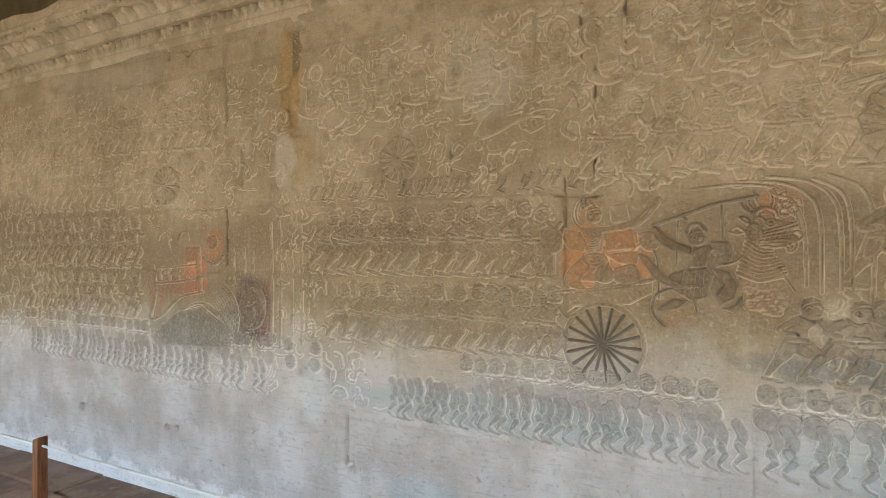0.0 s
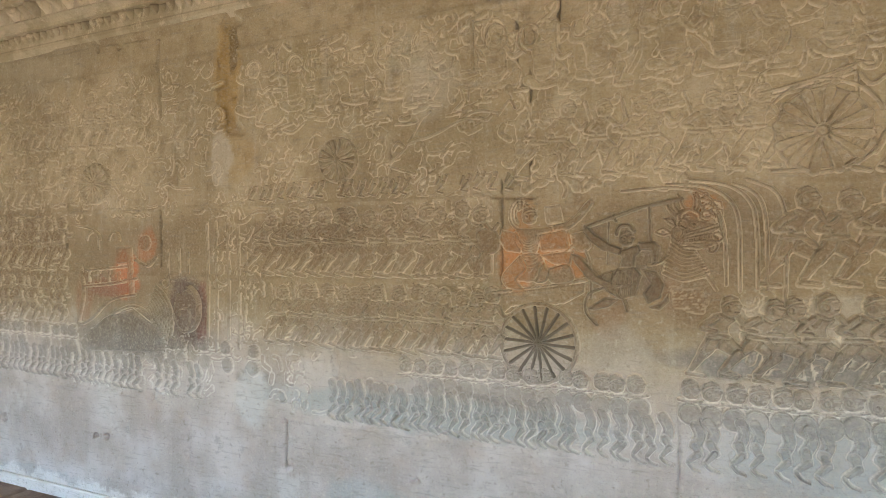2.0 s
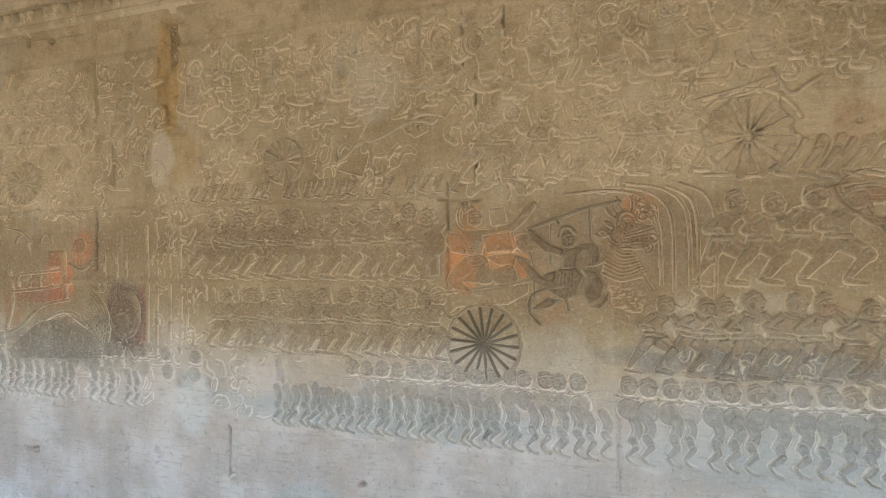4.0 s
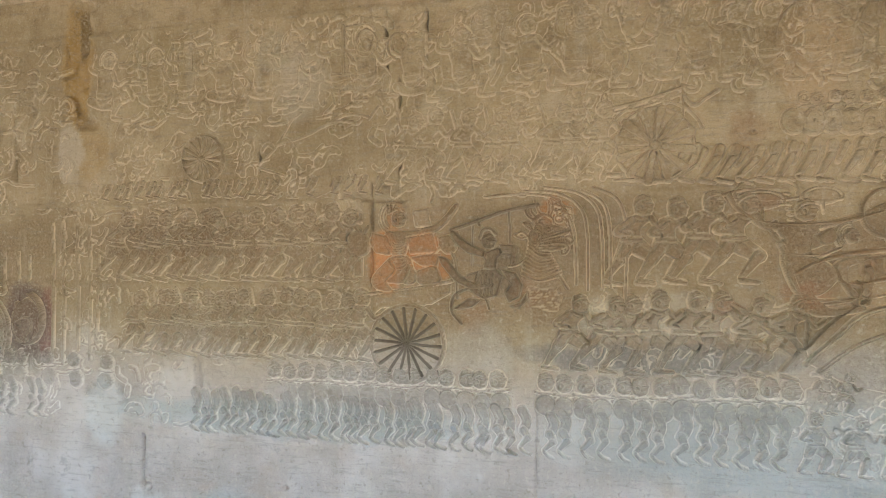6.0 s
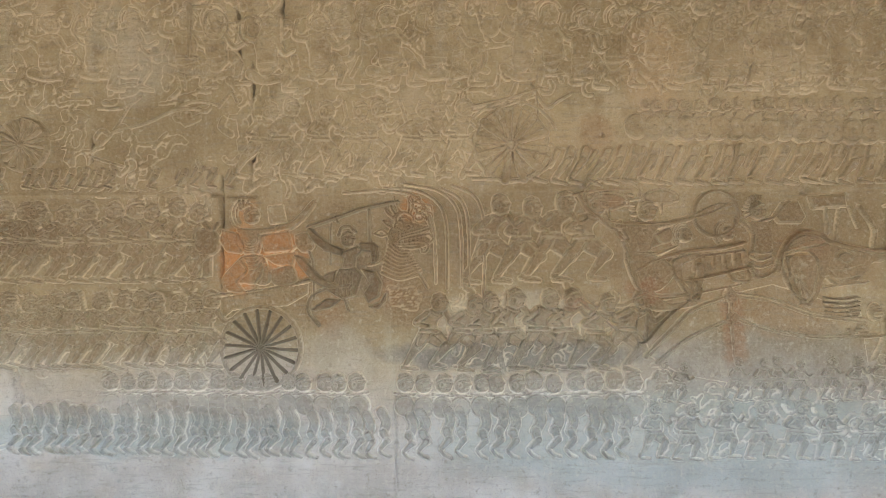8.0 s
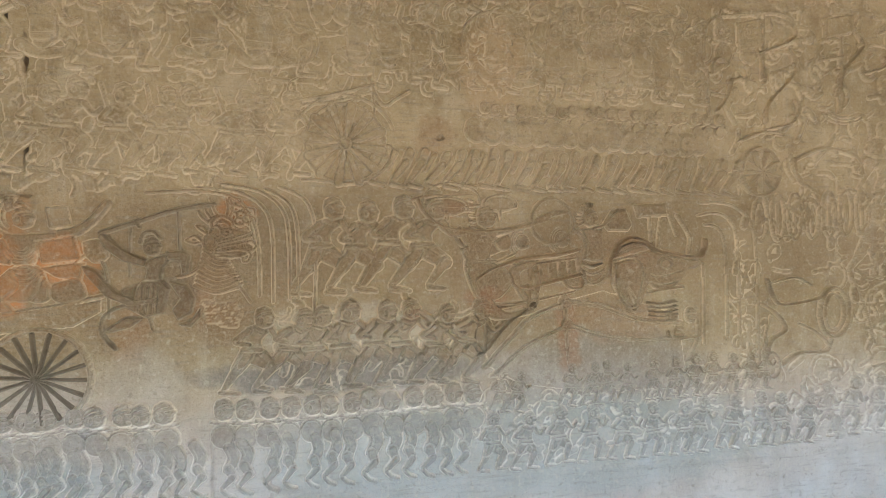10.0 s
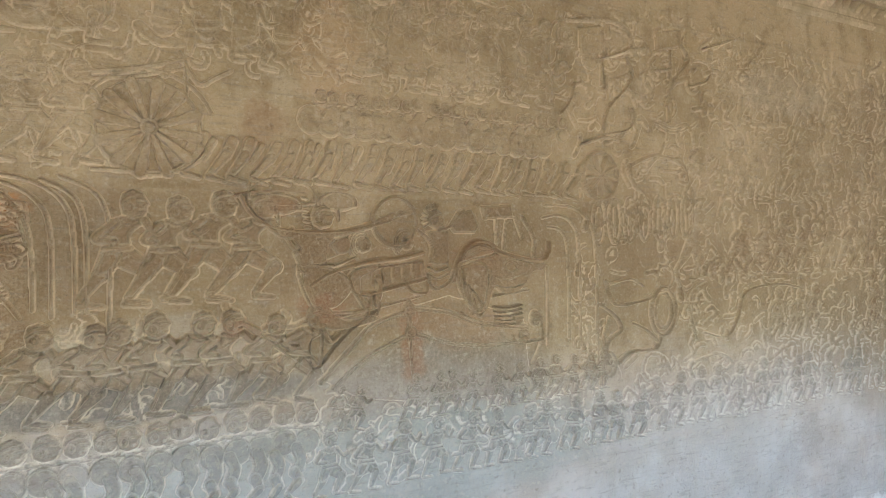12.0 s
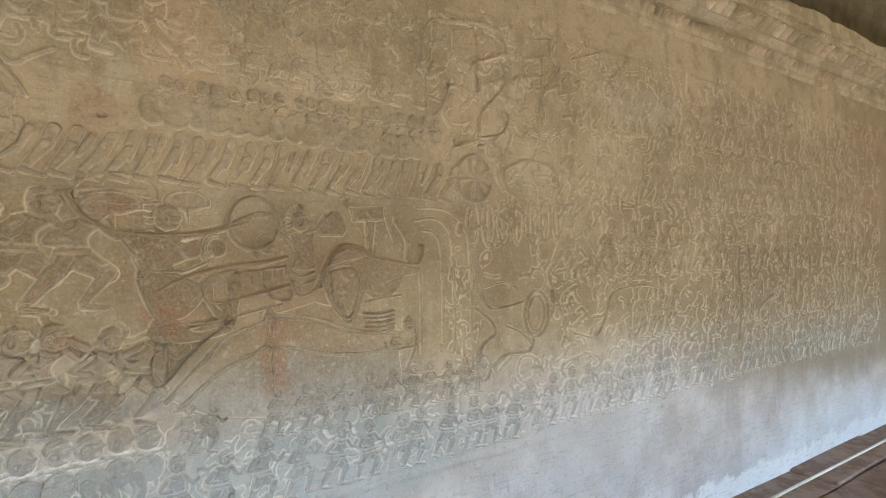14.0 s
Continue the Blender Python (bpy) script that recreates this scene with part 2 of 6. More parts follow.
STAINS = [
    stain((-0.301, 1.784), (0.891, 1.217), (0.25, 0.155, 0.075), 0.40),
    # dark grey stain, deepened to paint the shade in the row's recesses
    stain((0.452, 1.193), (1.574, 1.073), SLATE, 0.78),
    stain((0.686, 1.395), (1.457, 1.201), (0.55, 0.495, 0.42), 0.50),
    stain((0.522, 1.056), (1.574, 0.936), (0.52, 0.49, 0.46), 0.45),
    stain((1.554, 1.258), (2.542, 0.870), SLATE, 0.45),
    stain((-1.812, 1.704), (-0.811, 1.532), (0.19, 0.13, 0.065), 0.65),
    stain((1.231, 1.695), (2.242, 1.211), UMBER, 0.35),
    stain((0.595, 1.818), (1.051, 1.378), UMBER, 0.30),
    stain((-2.959, 1.727), (-1.814, 1.063), (0.20, 0.13, 0.07), 0.45),
    stain((-2.923, 1.191), (-1.813, 0.938), (0.15, 0.13, 0.115), 0.75),
    stain((-2.592, 1.564), (-2.369, 1.262), (0.55, 0.17, 0.05), 0.8),
    stain((-2.388, 1.682), (-2.245, 1.482), (0.40, 0.16, 0.06), 0.8),
    stain((-2.820, 1.397), (-2.402, 1.268), (0.26, 0.085, 0.045), 0.7),
    stain((-2.938, 1.423), (-2.779, 1.102), (0.30, 0.13, 0.06), 0.6),
    stain((-1.926, 1.389), (-1.839, 1.045), (0.20, 0.05, 0.04), 0.7),
    stain((-1.652, 0.920), (-1.534, 0.840), SLATE, 0.6),
    stain((-1.478, 0.934), (-1.399, 0.779), SLATE, 0.5),
    stain((1.524, 1.446), (1.599, 1.335), (0.30, 0.11, 0.05), 0.6),
    stain((1.225, 1.386), (1.328, 1.311), (0.30, 0.13, 0.07), 0.6),
    stain((-2.140, 1.417), (-1.855, 1.044), (0.10, 0.055, 0.045), 0.9),
    stain((-0.181, 1.650), (-0.027, 1.374), ORANGE, 0.72),
    stain((-0.015, 1.649), (0.148, 1.469), ORANGE, 0.72),
    stain((0.119, 1.564), (0.203, 1.422), ORANGE, 0.5),
    stain((-0.114, 1.781), (-0.016, 1.637), ORANGE, 0.3),
    stain((0.560, 1.795), (0.711, 1.653), ORANGE, 0.72),
    stain((0.442, 1.469), (0.570, 1.318), RUST, 0.4),
    stain((0.489, 1.445), (0.713, 1.250), (0.20, 0.125, 0.06), 0.55),
    stain((0.335, 1.563), (0.499, 1.352), (0.10, 0.07, 0.05), 0.45),
    stain((1.386, 1.677), (2.457, 1.306), (0.42, 0.26, 0.135), 0.12),
    stain((0.214, 1.410), (0.358, 1.188), RUST, 0.25),
    stain((1.470, 1.447), (1.641, 1.325), RUST, 0.45),
    stain((1.832, 1.425), (1.933, 1.076), RUST, 0.5),
    stain((1.895, 1.362), (2.375, 1.215), RUST, 0.22),
    stain((2.065, 1.625), (2.242, 1.510), RUST, 0.35),
    stain((1.276, 2.100), (1.428, 1.935), RUST, 0.25),
    stain((1.450, 2.482), (1.710, 2.086), (0.50, 0.33, 0.18), 0.35),
    stain((1.336, 1.779), (1.490, 1.709), RUST, 0.45),
    stain((3.605, 2.512), (4.358, 2.271), PALE, 0.25),
    stain((4.391, 2.645), (5.884, 2.056), UMBER, 0.4),
    stain((6.080, 2.719), (8.176, 1.555), RUST, 0.25),
    stain((4.854, 1.634), (5.874, 1.254), UMBER, 0.4),
    stain((2.721, 1.656), (4.351, 1.398), UMBER, 0.3),
    stain((-1.811, 2.820), (-1.623, 2.175), OCHRE, 0.75),
    stain((-1.729, 2.791), (-1.646, 2.515), (0.15, 0.10, 0.035), 0.8),
    stain((-1.804, 2.221), (-1.523, 1.894), OCHRE, 0.35),
    stain((-1.825, 2.222), (-1.680, 1.901), PALE, 0.6),
    stain((-0.634, 2.502), (-0.377, 2.150), PALE, 0.35),
    stain((-1.434, 2.636), (-1.052, 2.169), (0.33, 0.26, 0.13), 0.5),
    stain((-0.713, 2.580), (-0.557, 2.376), (0.30, 0.27, 0.19), 0.35),
    stain((-4.071, 3.042), (-2.759, 2.548), (0.33, 0.29, 0.22), 0.35),
    stain((-4.104, 3.345), (-2.560, 2.869), UMBER, 0.5),
    stain((0.214, 1.281), (0.451, 0.911), (0.42, 0.38, 0.33), 0.4),
    stain((-1.067, 0.465), (-0.627, 0.196), BLUE, 0.5),
    stain((-3.756, 0.165), (-2.820, 0.065), BLUE, 0.35),
    stain((-1.651, 0.951), (-1.420, 0.615), (0.60, 0.62, 0.63), 0.6),
    stain((-1.474, 0.891), (0.403, 0.724), BLUE, 0.62),
    stain((0.584, 1.011), (2.927, 0.580), BLUE, 0.60),
    stain((4.912, 0.493), (8.034, -0.785), (0.72, 0.73, 0.75), 0.5),
    stain((-4.955, -0.056), (-2.199, 0.032), (0.70, 0.71, 0.72), 0.45),
    stain((-7.055, 1.950), (-2.718, 0.982), (0.20, 0.135, 0.065), 0.70),
    stain((0.185, 1.801), (0.931, 1.440), (0.22, 0.165, 0.095), 0.40),
    # far east end: brown weathering, darkened further in place of dimmer daylight
    stain((4.026, 1.729), (10.278, 0.522), (0.20, 0.138, 0.070), 0.82),
    stain((4.303, 2.498), (10.556, 1.608), (0.26, 0.185, 0.10), 0.52),
    stain((4.582, 0.238), (15.968, -1.891), (0.80, 0.80, 0.80), 0.7),
    stain((2.718, 0.854), (4.174, 0.233), (0.55, 0.56, 0.58), 0.35),
]


def stone(name, figure=False, stains=True):
    n = Nodes(name)
    at = n.make("ShaderNodeNewGeometry").outputs["Position"]
    big, mid = n.noise(at, 1.3, 5), n.noise(at, 9.0, 5, 0.6)
    grain, pits = n.noise(at, 90.0, 4, 0.7), n.noise(at, 260.0, 3, 0.7)
    colour = n.mix(n.ramp(big, 0.36, 0.64), (0.335, 0.256, 0.140), (0.485, 0.385, 0.240))
    colour = n.mix(n.ramp(mid, 0.46, 0.70, 0, 0.6), colour, (0.235, 0.165, 0.085))
    colour = n.mix(n.ramp(n.noise(at, 4.0, 5, 0.65), 0.54, 0.70, 0, 0.55), colour, (0.57, 0.49, 0.355))
    sep = n.make("ShaderNodeSeparateXYZ", [(0, at)])
    x, y, z = sep.outputs
    if stains:
        # the lower part is bleached with salt and old limewash; painted-in skylight makes it bluish
        edge = n.math("ADD", z, n.math("MULTIPLY", n.math("SUBTRACT", big, 0.5), 0.42))
        edge = n.math("ADD", edge, n.math("MULTIPLY", n.math("SUBTRACT", mid, 0.5), 0.22))
        low = n.ramp(edge, 0.86, 1.30, 1.0, 0.0)
        grey = n.mix(n.ramp(n.noise(at, 3.2, 5), 0.35, 0.7), (0.410, 0.358, 0.328), (0.610, 0.562, 0.548))
        grey = n.mix(n.ramp(n.noise(at, 5.5, 4), 0.5, 0.75, 0, 0.5), grey, (0.42, 0.315, 0.240))
        grey = n.mix(n.ramp(n.noise(at, 2.1, 6, 0.7), 0.56, 0.66, 0, 0.5), grey, (0.66, 0.65, 0.64))
        grey = n.mix(n.ramp(n.noise(at, 7.0, 6, 0.7), 0.60, 0.68, 0, 0.5), grey, (0.27, 0.265, 0.265))
        colour = n.mix(low, colour, grey)
        # hands have darkened the courses within reach
        reach = n.math("MULTIPLY", n.ramp(edge, 1.05, 1.32), n.ramp(n.math("ADD", edge, n.math("MULTIPLY", n.math("SUBTRACT", big, 0.5), 1.2)), 1.45, 2.25, 1.0, 0.0))
        colour = n.mix(n.math("MULTIPLY", reach, n.ramp(n.noise(at, 2.3, 5, 0.6), 0.30, 0.62, 0.15, 0.62)), colour, (0.205, 0.140, 0.066))
        wob = n.make("ShaderNodeTexNoise", [("Vector", at), ("Scale", 7.0), ("Detail", 4.0), ("Roughness", 0.65)]).outputs["Color"]
        off = n.make("ShaderNodeVectorMath", [(0, wob), (1, (0.5, 0.5, 0.5))], operation="SUBTRACT").outputs[0]
        off = n.make("ShaderNodeVectorMath", [(0, off), ("Scale", 0.14)], operation="SCALE").outputs[0]
        moved = n.make("ShaderNodeVectorMath", [(0, at), (1, off)], operation="ADD").outputs[0]
        for sx, sz, rx, rz, tint, strength in STAINS:
            d = n.make("ShaderNodeVectorMath", [(0, moved), (1, (sx, 0, sz))], operation="SUBTRACT").outputs[0]
            d = n.make("ShaderNodeVectorMath", [(0, d), (1, (1 / rx, 0, 1 / rz))], operation="MULTIPLY").outputs[0]
            d = n.make("ShaderNodeVectorMath", [(0, d)], operation="LENGTH").outputs["Value"]
            colour = n.mix(n.ramp(d, 0.70, 1.20, strength, 0.0), colour, tint)
        # flaking limewash along the foot of the wall
        foot = n.math("ADD", z, n.math("MULTIPLY", n.math("SUBTRACT", n.noise(at, 6.0, 6, 0.7), 0.5), 0.42))
        colour = n.mix(n.ramp(foot, 0.09, 0.15, 0.75, 0.0), colour, (0.80, 0.78, 0.76))
        # streaks left by water that ran down the wall
        tall = n.make("ShaderNodeMapping", [("Vector", at), ("Scale", (1.0, 1.0, 0.09))]).outputs[0]
        colour = n.mix(n.ramp(n.noise(tall, 16.0, 5, 0.7), 0.52, 0.72, 0, 0.22), colour, (0.62, 0.58, 0.50))
        colour = n.mix(n.ramp(n.noise(tall, 8.0, 4), 0.58, 0.8, 0, 0.25), colour, (0.20, 0.155, 0.10))
        # chisel strokes along the courses
        wide = n.make("ShaderNodeMapping", [("Vector", at), ("Scale", (0.12, 1.0, 1.0))]).outputs[0]
        strokes = n.noise(wide, 70.0, 4, 0.6)
        colour = n.mix(n.ramp(strokes, 0.52, 0.70, 0, 0.38), colour, (0.22, 0.20, 0.18))
    # worn, paler stone on the carving's shoulders, with lit edges painted in; handled tops a little darker
    lit_chip = n.make("ShaderNodeAttribute")
    lit_chip.attribute_name = "arris"
    worn = n.math("MULTIPLY", lit_chip.outputs["Fac"], n.ramp(n.noise(at, 14.0, 4), 0.28, 0.60, 0.45, 1.0))
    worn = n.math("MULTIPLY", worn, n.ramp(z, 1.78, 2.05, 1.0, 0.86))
    if figure:
        up = n.math("MULTIPLY", y, -1.0)
        dark = n.mix(low, (0.165, 0.100, 0.044), (0.150, 0.152, 0.150)) if stains else (0.165, 0.100, 0.044)
        handled = n.math("MULTIPLY", n.ramp(up, 0.008, 0.018, 0, 0.50), n.ramp(z, 1.72, 1.95, 1.0, 0.25))
        colour = n.mix(handled, colour, dark)
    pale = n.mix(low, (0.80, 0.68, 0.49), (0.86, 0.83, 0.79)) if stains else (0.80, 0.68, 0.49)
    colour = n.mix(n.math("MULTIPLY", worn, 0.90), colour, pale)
    colour = n.mix(n.ramp(grain, 0.35, 0.75, 0, 0.30), colour, (0.62, 0.56, 0.46))
    colour = n.mix(n.ramp(n.noise(at, 46.0, 3, 0.6), 0.56, 0.68, 0, 0.30), colour, (0.66, 0.60, 0.50))
    colour = n.mix(n.ramp(n.noise(at, 38.0, 3, 0.6), 0.57, 0.70, 0, 0.34), colour, (0.16, 0.125, 0.085))
    colour = n.mix(n.ramp(pits, 0.56, 0.72, 0, 0.58), colour, (0.10, 0.08, 0.055))
    bump = n.math("ADD", n.math("MULTIPLY", grain, 0.5), n.math("ADD", n.math("MULTIPLY", pits, 0.25), n.noise(at, 30.0, 4)))
    rough = n.ramp(mid, 0.3, 0.7, 0.62, 0.85)
    return n.finish(colour, rough, bump, 0.9, 0.008)


def plain_stone(name, a, b, scale=6.0, bump=0.5):
    n = Nodes(name)
    at = n.make("ShaderNodeNewGeometry").outputs["Position"]
    rnd = n.make("ShaderNodeObjectInfo").outputs["Random"]
    v = n.noise(at, scale, 6, 0.62)
    c = n.mix(n.ramp(v, 0.40, 0.60), a, b)
    c = n.mix(n.ramp(n.noise(at, scale * 3.1, 6, 0.7), 0.54, 0.66, 0, 0.5), c, tuple(x * 1.45 for x in b))
    c = n.mix(n.ramp(rnd, 0, 1, 0, 0.45), c, tuple(x * 0.62 for x in a))
    fine = n.noise(at, 110.0, 4, 0.7)
    c = n.mix(n.ramp(fine, 0.5, 0.75, 0, 0.4), c, tuple(x * 0.4 for x in a))
    return n.finish(c, n.ramp(v, 0.3, 0.7, 0.6, 0.85), n.math("ADD", fine, n.noise(at, 18.0, 5)), bump, 0.006)


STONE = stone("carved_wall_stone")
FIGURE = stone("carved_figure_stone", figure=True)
CORNICE = plain_stone("cornice_stone", (0.44, 0.355, 0.225), (0.66, 0.56, 0.40), 5.0, 0.7)
FLOOR = plain_stone("floor_slab_stone", (0.24, 0.150, 0.100), (0.42, 0.300, 0.220), 5.0, 0.9)
VAULT = plain_stone("vault_stone", (0.19, 0.142, 0.066), (0.33, 0.262, 0.145), 5.0)
OUTER = plain_stone("outer_stone", (0.36, 0.33, 0.28), (0.46, 0.42, 0.36), 3.0)
GROUND = plain_stone("dry_earth", (0.28, 0.25, 0.17), (0.38, 0.33, 0.23), 0.7)


def wood():
    n = Nodes("varnished_wood")
    at = n.make("ShaderNodeTexCoord").outputs["Object"]
    long = n.make("ShaderNodeMapping", [("Vector", at), ("Scale", (1.0, 1.0, 0.07))]).outputs[0]
    g = n.noise(long, 90.0, 5, 0.6)
    c = n.mix(n.ramp(g, 0.35, 0.68), (0.24, 0.088, 0.026), (0.10, 0.036, 0.013))
    c = n.mix(n.ramp(n.noise(at, 25.0, 3), 0.55, 0.75, 0, 0.6), c, (0.07, 0.035, 0.02))
    return n.finish(c, n.ramp(g, 0.3, 0.7, 0.38, 0.6), g, 0.3, 0.002)


def cord():
    n = Nodes("white_cord")
    at = n.make("ShaderNodeNewGeometry").outputs["Position"]
    w = n.make("ShaderNodeTexWave", [("Vector", at), ("Scale", 45.0), ("Distortion", 1.0)], bands="DIAGONAL").outputs["Fac"]
    c = n.mix(n.ramp(n.noise(at, 6.0), 0.4, 0.7), (0.78, 0.77, 0.74), (0.64, 0.61, 0.57))
    return n.finish(c, 0.8, w, 0.6, 0.003)


WOOD, CORD = wood(), cord()

# ---- the gallery --------------------------------------------------------
WEST, EAST, SOUTH = -9.0, 12.0, -3.7


def structure(name, bm, material, label, category, smooth=False):
    ob = part(name, bm, material, None, "", smooth)
    return tagged(ob, label, category, kind="structure")


ground = bmesh.new()
bmesh.ops.create_grid(ground, x_segments=2, y_segments=2, size=400)
bmesh.ops.translate(ground, verts=ground.verts, vec=(0, 0, -0.9))
structure("ground", ground, GROUND, "dry sandy earth around the gallery", "ground")

bm = bmesh.new()
box(bm, (WEST, SOUTH - 0.6, -0.9), (EAST, 0.6, -0.03))
floor = structure("floor", bm, FLOOR, "dark worn sandstone floor with uneven slabs", "floor")

# the carved wall: its body, then the weathered face
bm = bmesh.new()
box(bm, (WEST, 0.09, -0.03), (EAST, 0.6, 3.6))
wall = structure("wall_north", bm, STONE, "long sandstone gallery wall covered with worn bas-relief carving", "wall")


def spaced(lo, a, b, hi, fine, coarse):
    return np.concatenate([np.arange(lo, a, coarse), np.arange(a, b, fine), np.arange(b, hi + coarse, coarse)])


CRACKS = [
    ([(-0.035, 2.313), (-0.035, 2.068), (-0.033, 1.856)], 0.013, 0.016),
    ([(-0.033, 1.852), (-0.158, 1.854)], 0.008, 0.008),
    ([(-0.158, 1.854), (-0.161, 1.662), (-0.164, 1.409)], 0.009, 0.010),
    ([(-0.313, 1.808), (-0.200, 1.790), (-0.028, 1.780)], 0.009, 0.010),
    ([(0.083, 2.592), (0.088, 2.448), (0.081, 2.309)], 0.012, 0.014),
    ([(-0.102, 2.602), (-0.087, 2.455), (-0.096, 2.315)], 0.012, 0.014),
    ([(-0.710, 2.023), (-0.704, 1.937)], 0.012, 0.012),
    ([(-2.234, 2.770), (-2.217, 2.520), (-2.214, 2.305)], 0.012, 0.014),
    ([(-2.110, 2.279), (-2.104, 2.149), (-2.088, 1.920)], 0.011, 0.012),
    ([(-2.208, 1.794), (-2.204, 1.466)], 0.009, 0.010),
    ([(-2.559, 0.983), (-2.571, 0.845)], 0.014, 0.014),
    ([(-2.238, 0.889), (-2.260, 0.706)], 0.014, 0.016),
    ([(-1.036, 1.069), (-1.012, 0.946), (-1.021, 0.806)], 0.012, 0.012),
    ([(-1.310, 0.687), (-1.313, 0.441)], 0.013, 0.008),
    ([(-1.970, 0.625), (-1.976, 0.449), (-1.988, 0.227)], 0.010, 0.004),
    ([(-3.745, 0.271), (-3.828, 0.185), (-3.840, 0.101)], 0.012, 0.012),
    ([(-2.763, 2.934), (-2.746, 2.774)], 0.013, 0.012),
    ([(1.477, 0.934), (1.584, 0.934)], 0.009, 0.009),
    ([(0.545, 0.981), (0.551, 0.820), (0.555, 0.544)], 0.008, 0.003),
    ([(1.649, 0.893), (1.832, 0.875)], 0.009, 0.008),
    ([(4.393, 2.779), (4.375, 2.273)], 0.010, 0.002),
    ([(-0.175, 1.376), (-0.541, 1.391)], 0.008, 0.007),
    ([(-3.934, 2.856), (-2.318, 2.799)], 0.010, 0.005),
]
HOLES = [
    ((-1.288, 0.439), 0.018, 0.014), ((-0.579, 0.488), 0.014, 0.018), ((2.176, 1.777), 0.014, 0.014), ((-4.571, 0.944), 0.030, 0.032),
    ((-3.647, 0.431), 0.030, 0.016), ((-2.738, 0.422), 0.018, 0.035), ((-2.641, 0.429), 0.018, 0.035), ((-1.792, 1.353), 0.014, 0.014),
    ((-2.553, 2.778), 0.020, 0.022), ((-1.593, 0.895), 0.035, 0.006), ((-1.440, 0.849), 0.025, 0.008), ((-1.611, 0.802), 0.022, 0.006),
    ((1.376, 2.010), 0.010, 0.010), ((1.631, 2.405), 0.008, 0.008),
]
# the long gouge that water has eaten out
GOUGE = [(-1.697, 2.807), (-1.700, 2.693), (-1.727, 2.588), (-1.754, 2.467), (-1.725, 2.417), (-1.744, 2.340), (-1.663, 2.215)]


def wall_depth(x, z):
    """How far the face stands out: broad unevenness, fillers between the figures, cracks and holes."""
    h = (lattice(x, z, 0.55, 2) - 0.5) * 0.0024 + (lattice(x, z, 0.13, 5) - 0.5) * 0.0014
    field = np.clip((z - 0.68) / 0.06, 0, 1) * np.clip((2.70 + 0.05 * lattice(x, z, 0.4, 8) - z) / 0.05, 0, 1)
    h = h + field * ((lattice(x, z, 0.035, 11) - 0.5) * 0.0014 + (lattice(x, z, 0.02, 12) - 0.5) * 0.0008)
    return h


def stamp(x_axis, z_axis, h, points, width, high, sharp=1.0):
    """Lay a ridge (high > 0) or a groove into the sheet h."""
    for a, b in zip(points, points[1:]):
        i0, i1 = np.searchsorted(x_axis, (min(a[0], b[0]) - width, max(a[0], b[0]) + width))
        k0, k1 = np.searchsorted(z_axis, (min(a[1], b[1]) - width, max(a[1], b[1]) + width))
        if i1 - i0 < 1 or k1 - k0 < 1:
            continue
        x, z = np.meshgrid(x_axis[i0:i1], z_axis[k0:k1])
        d, _ = to_segment(x, z, a, b)
        f = high * np.clip(1 - (d / width) ** 2, 0, 1) ** sharp
        part_h = h[k0:k1, i0:i1]
        h[k0:k1, i0:i1] = np.maximum(part_h, f) if high > 0 else np.minimum(part_h, f)


xs = spaced(WEST, -4.4, 5.6, EAST, 0.013, 0.04)
zs = spaced(-0.03, 0.62, 2.72, 2.99, 0.013, 0.02)
# upright cracks run dead straight along the block joints; closer lines there
JOINTS = [(sum(x for x, _ in p) / len(p), p[0][1], p[-1][1], d) for p, _, d in CRACKS if max(x for x, _ in p) - min(x for x, _ in p) < 0.016]
xs = np.unique(np.round(np.concatenate([xs, [x + d for x, *_ in JOINTS for d in (-0.0065, -0.0042, -0.002, 0.0, 0.002, 0.0042, 0.0065)]]), 4))
ends = (-1.0, -0.5, 0.0, 0.5, 1.0)
xs = np.unique(np.round(np.concatenate([xs, [x + r * e for (x, _), r, _ in HOLES for e in ends]]), 4))
zs = np.unique(np.round(np.concatenate([zs, [z + r * e for (_, z), r, _ in HOLES for e in ends]]), 4))
xs, zs = (v[np.concatenate([[True], np.diff(v) > 0.0012])] for v in (xs, zs))
gx, gz = np.meshgrid(xs, zs)
face = wall_depth(gx, gz)
rng = random.Random(4)
# ledges that part the courses
for z, a, b in ((1.057, -4.0, 0.22), (1.06, 0.62, 1.36), (1.405, -4.2, -0.2), (1.79, -4.3, -0.2), (1.795, 0.95, 2.9), (0.955, -0.7, 0.1), (2.63, -4.4, 5.0), (0.70, -4.4, 4.4)):
    run = [(a + (b - a) * k / 12, z + rng.uniform(-0.006, 0.006)) for k in range(13)]
    stamp(xs, zs, face, run, 0.012, 0.009, 0.6)
for points, width, deep in CRACKS:
    if max(x for x, _ in points) - min(x for x, _ in points) < 0.016:
        continue
    run = bend(points, 6)
    stamp(xs, zs, face, run, max(width * 0.8, 0.012), -2.8 * deep, 0.6)
for x, z0, z1, deep in JOINTS:
    for k in range(14):
        u, v = k / 14, (k + 1) / 14
        stamp(xs, zs, face, [(x, z0 + (z1 - z0) * u), (x, z0 + (z1 - z0) * v)], rng.uniform(0.0050, 0.0085), -deep * rng.uniform(1.8, 3.0), 0.6)
for (x, z), r, deep in HOLES:
    stamp(xs, zs, face, [(x - r * 0.3, z), (x + r * 0.2, z + r * 0.2)], r, -1.6 * deep, 0.45)
stamp(xs, zs, face, bend(GOUGE, 4), 0.045, -0.030, 0.8)
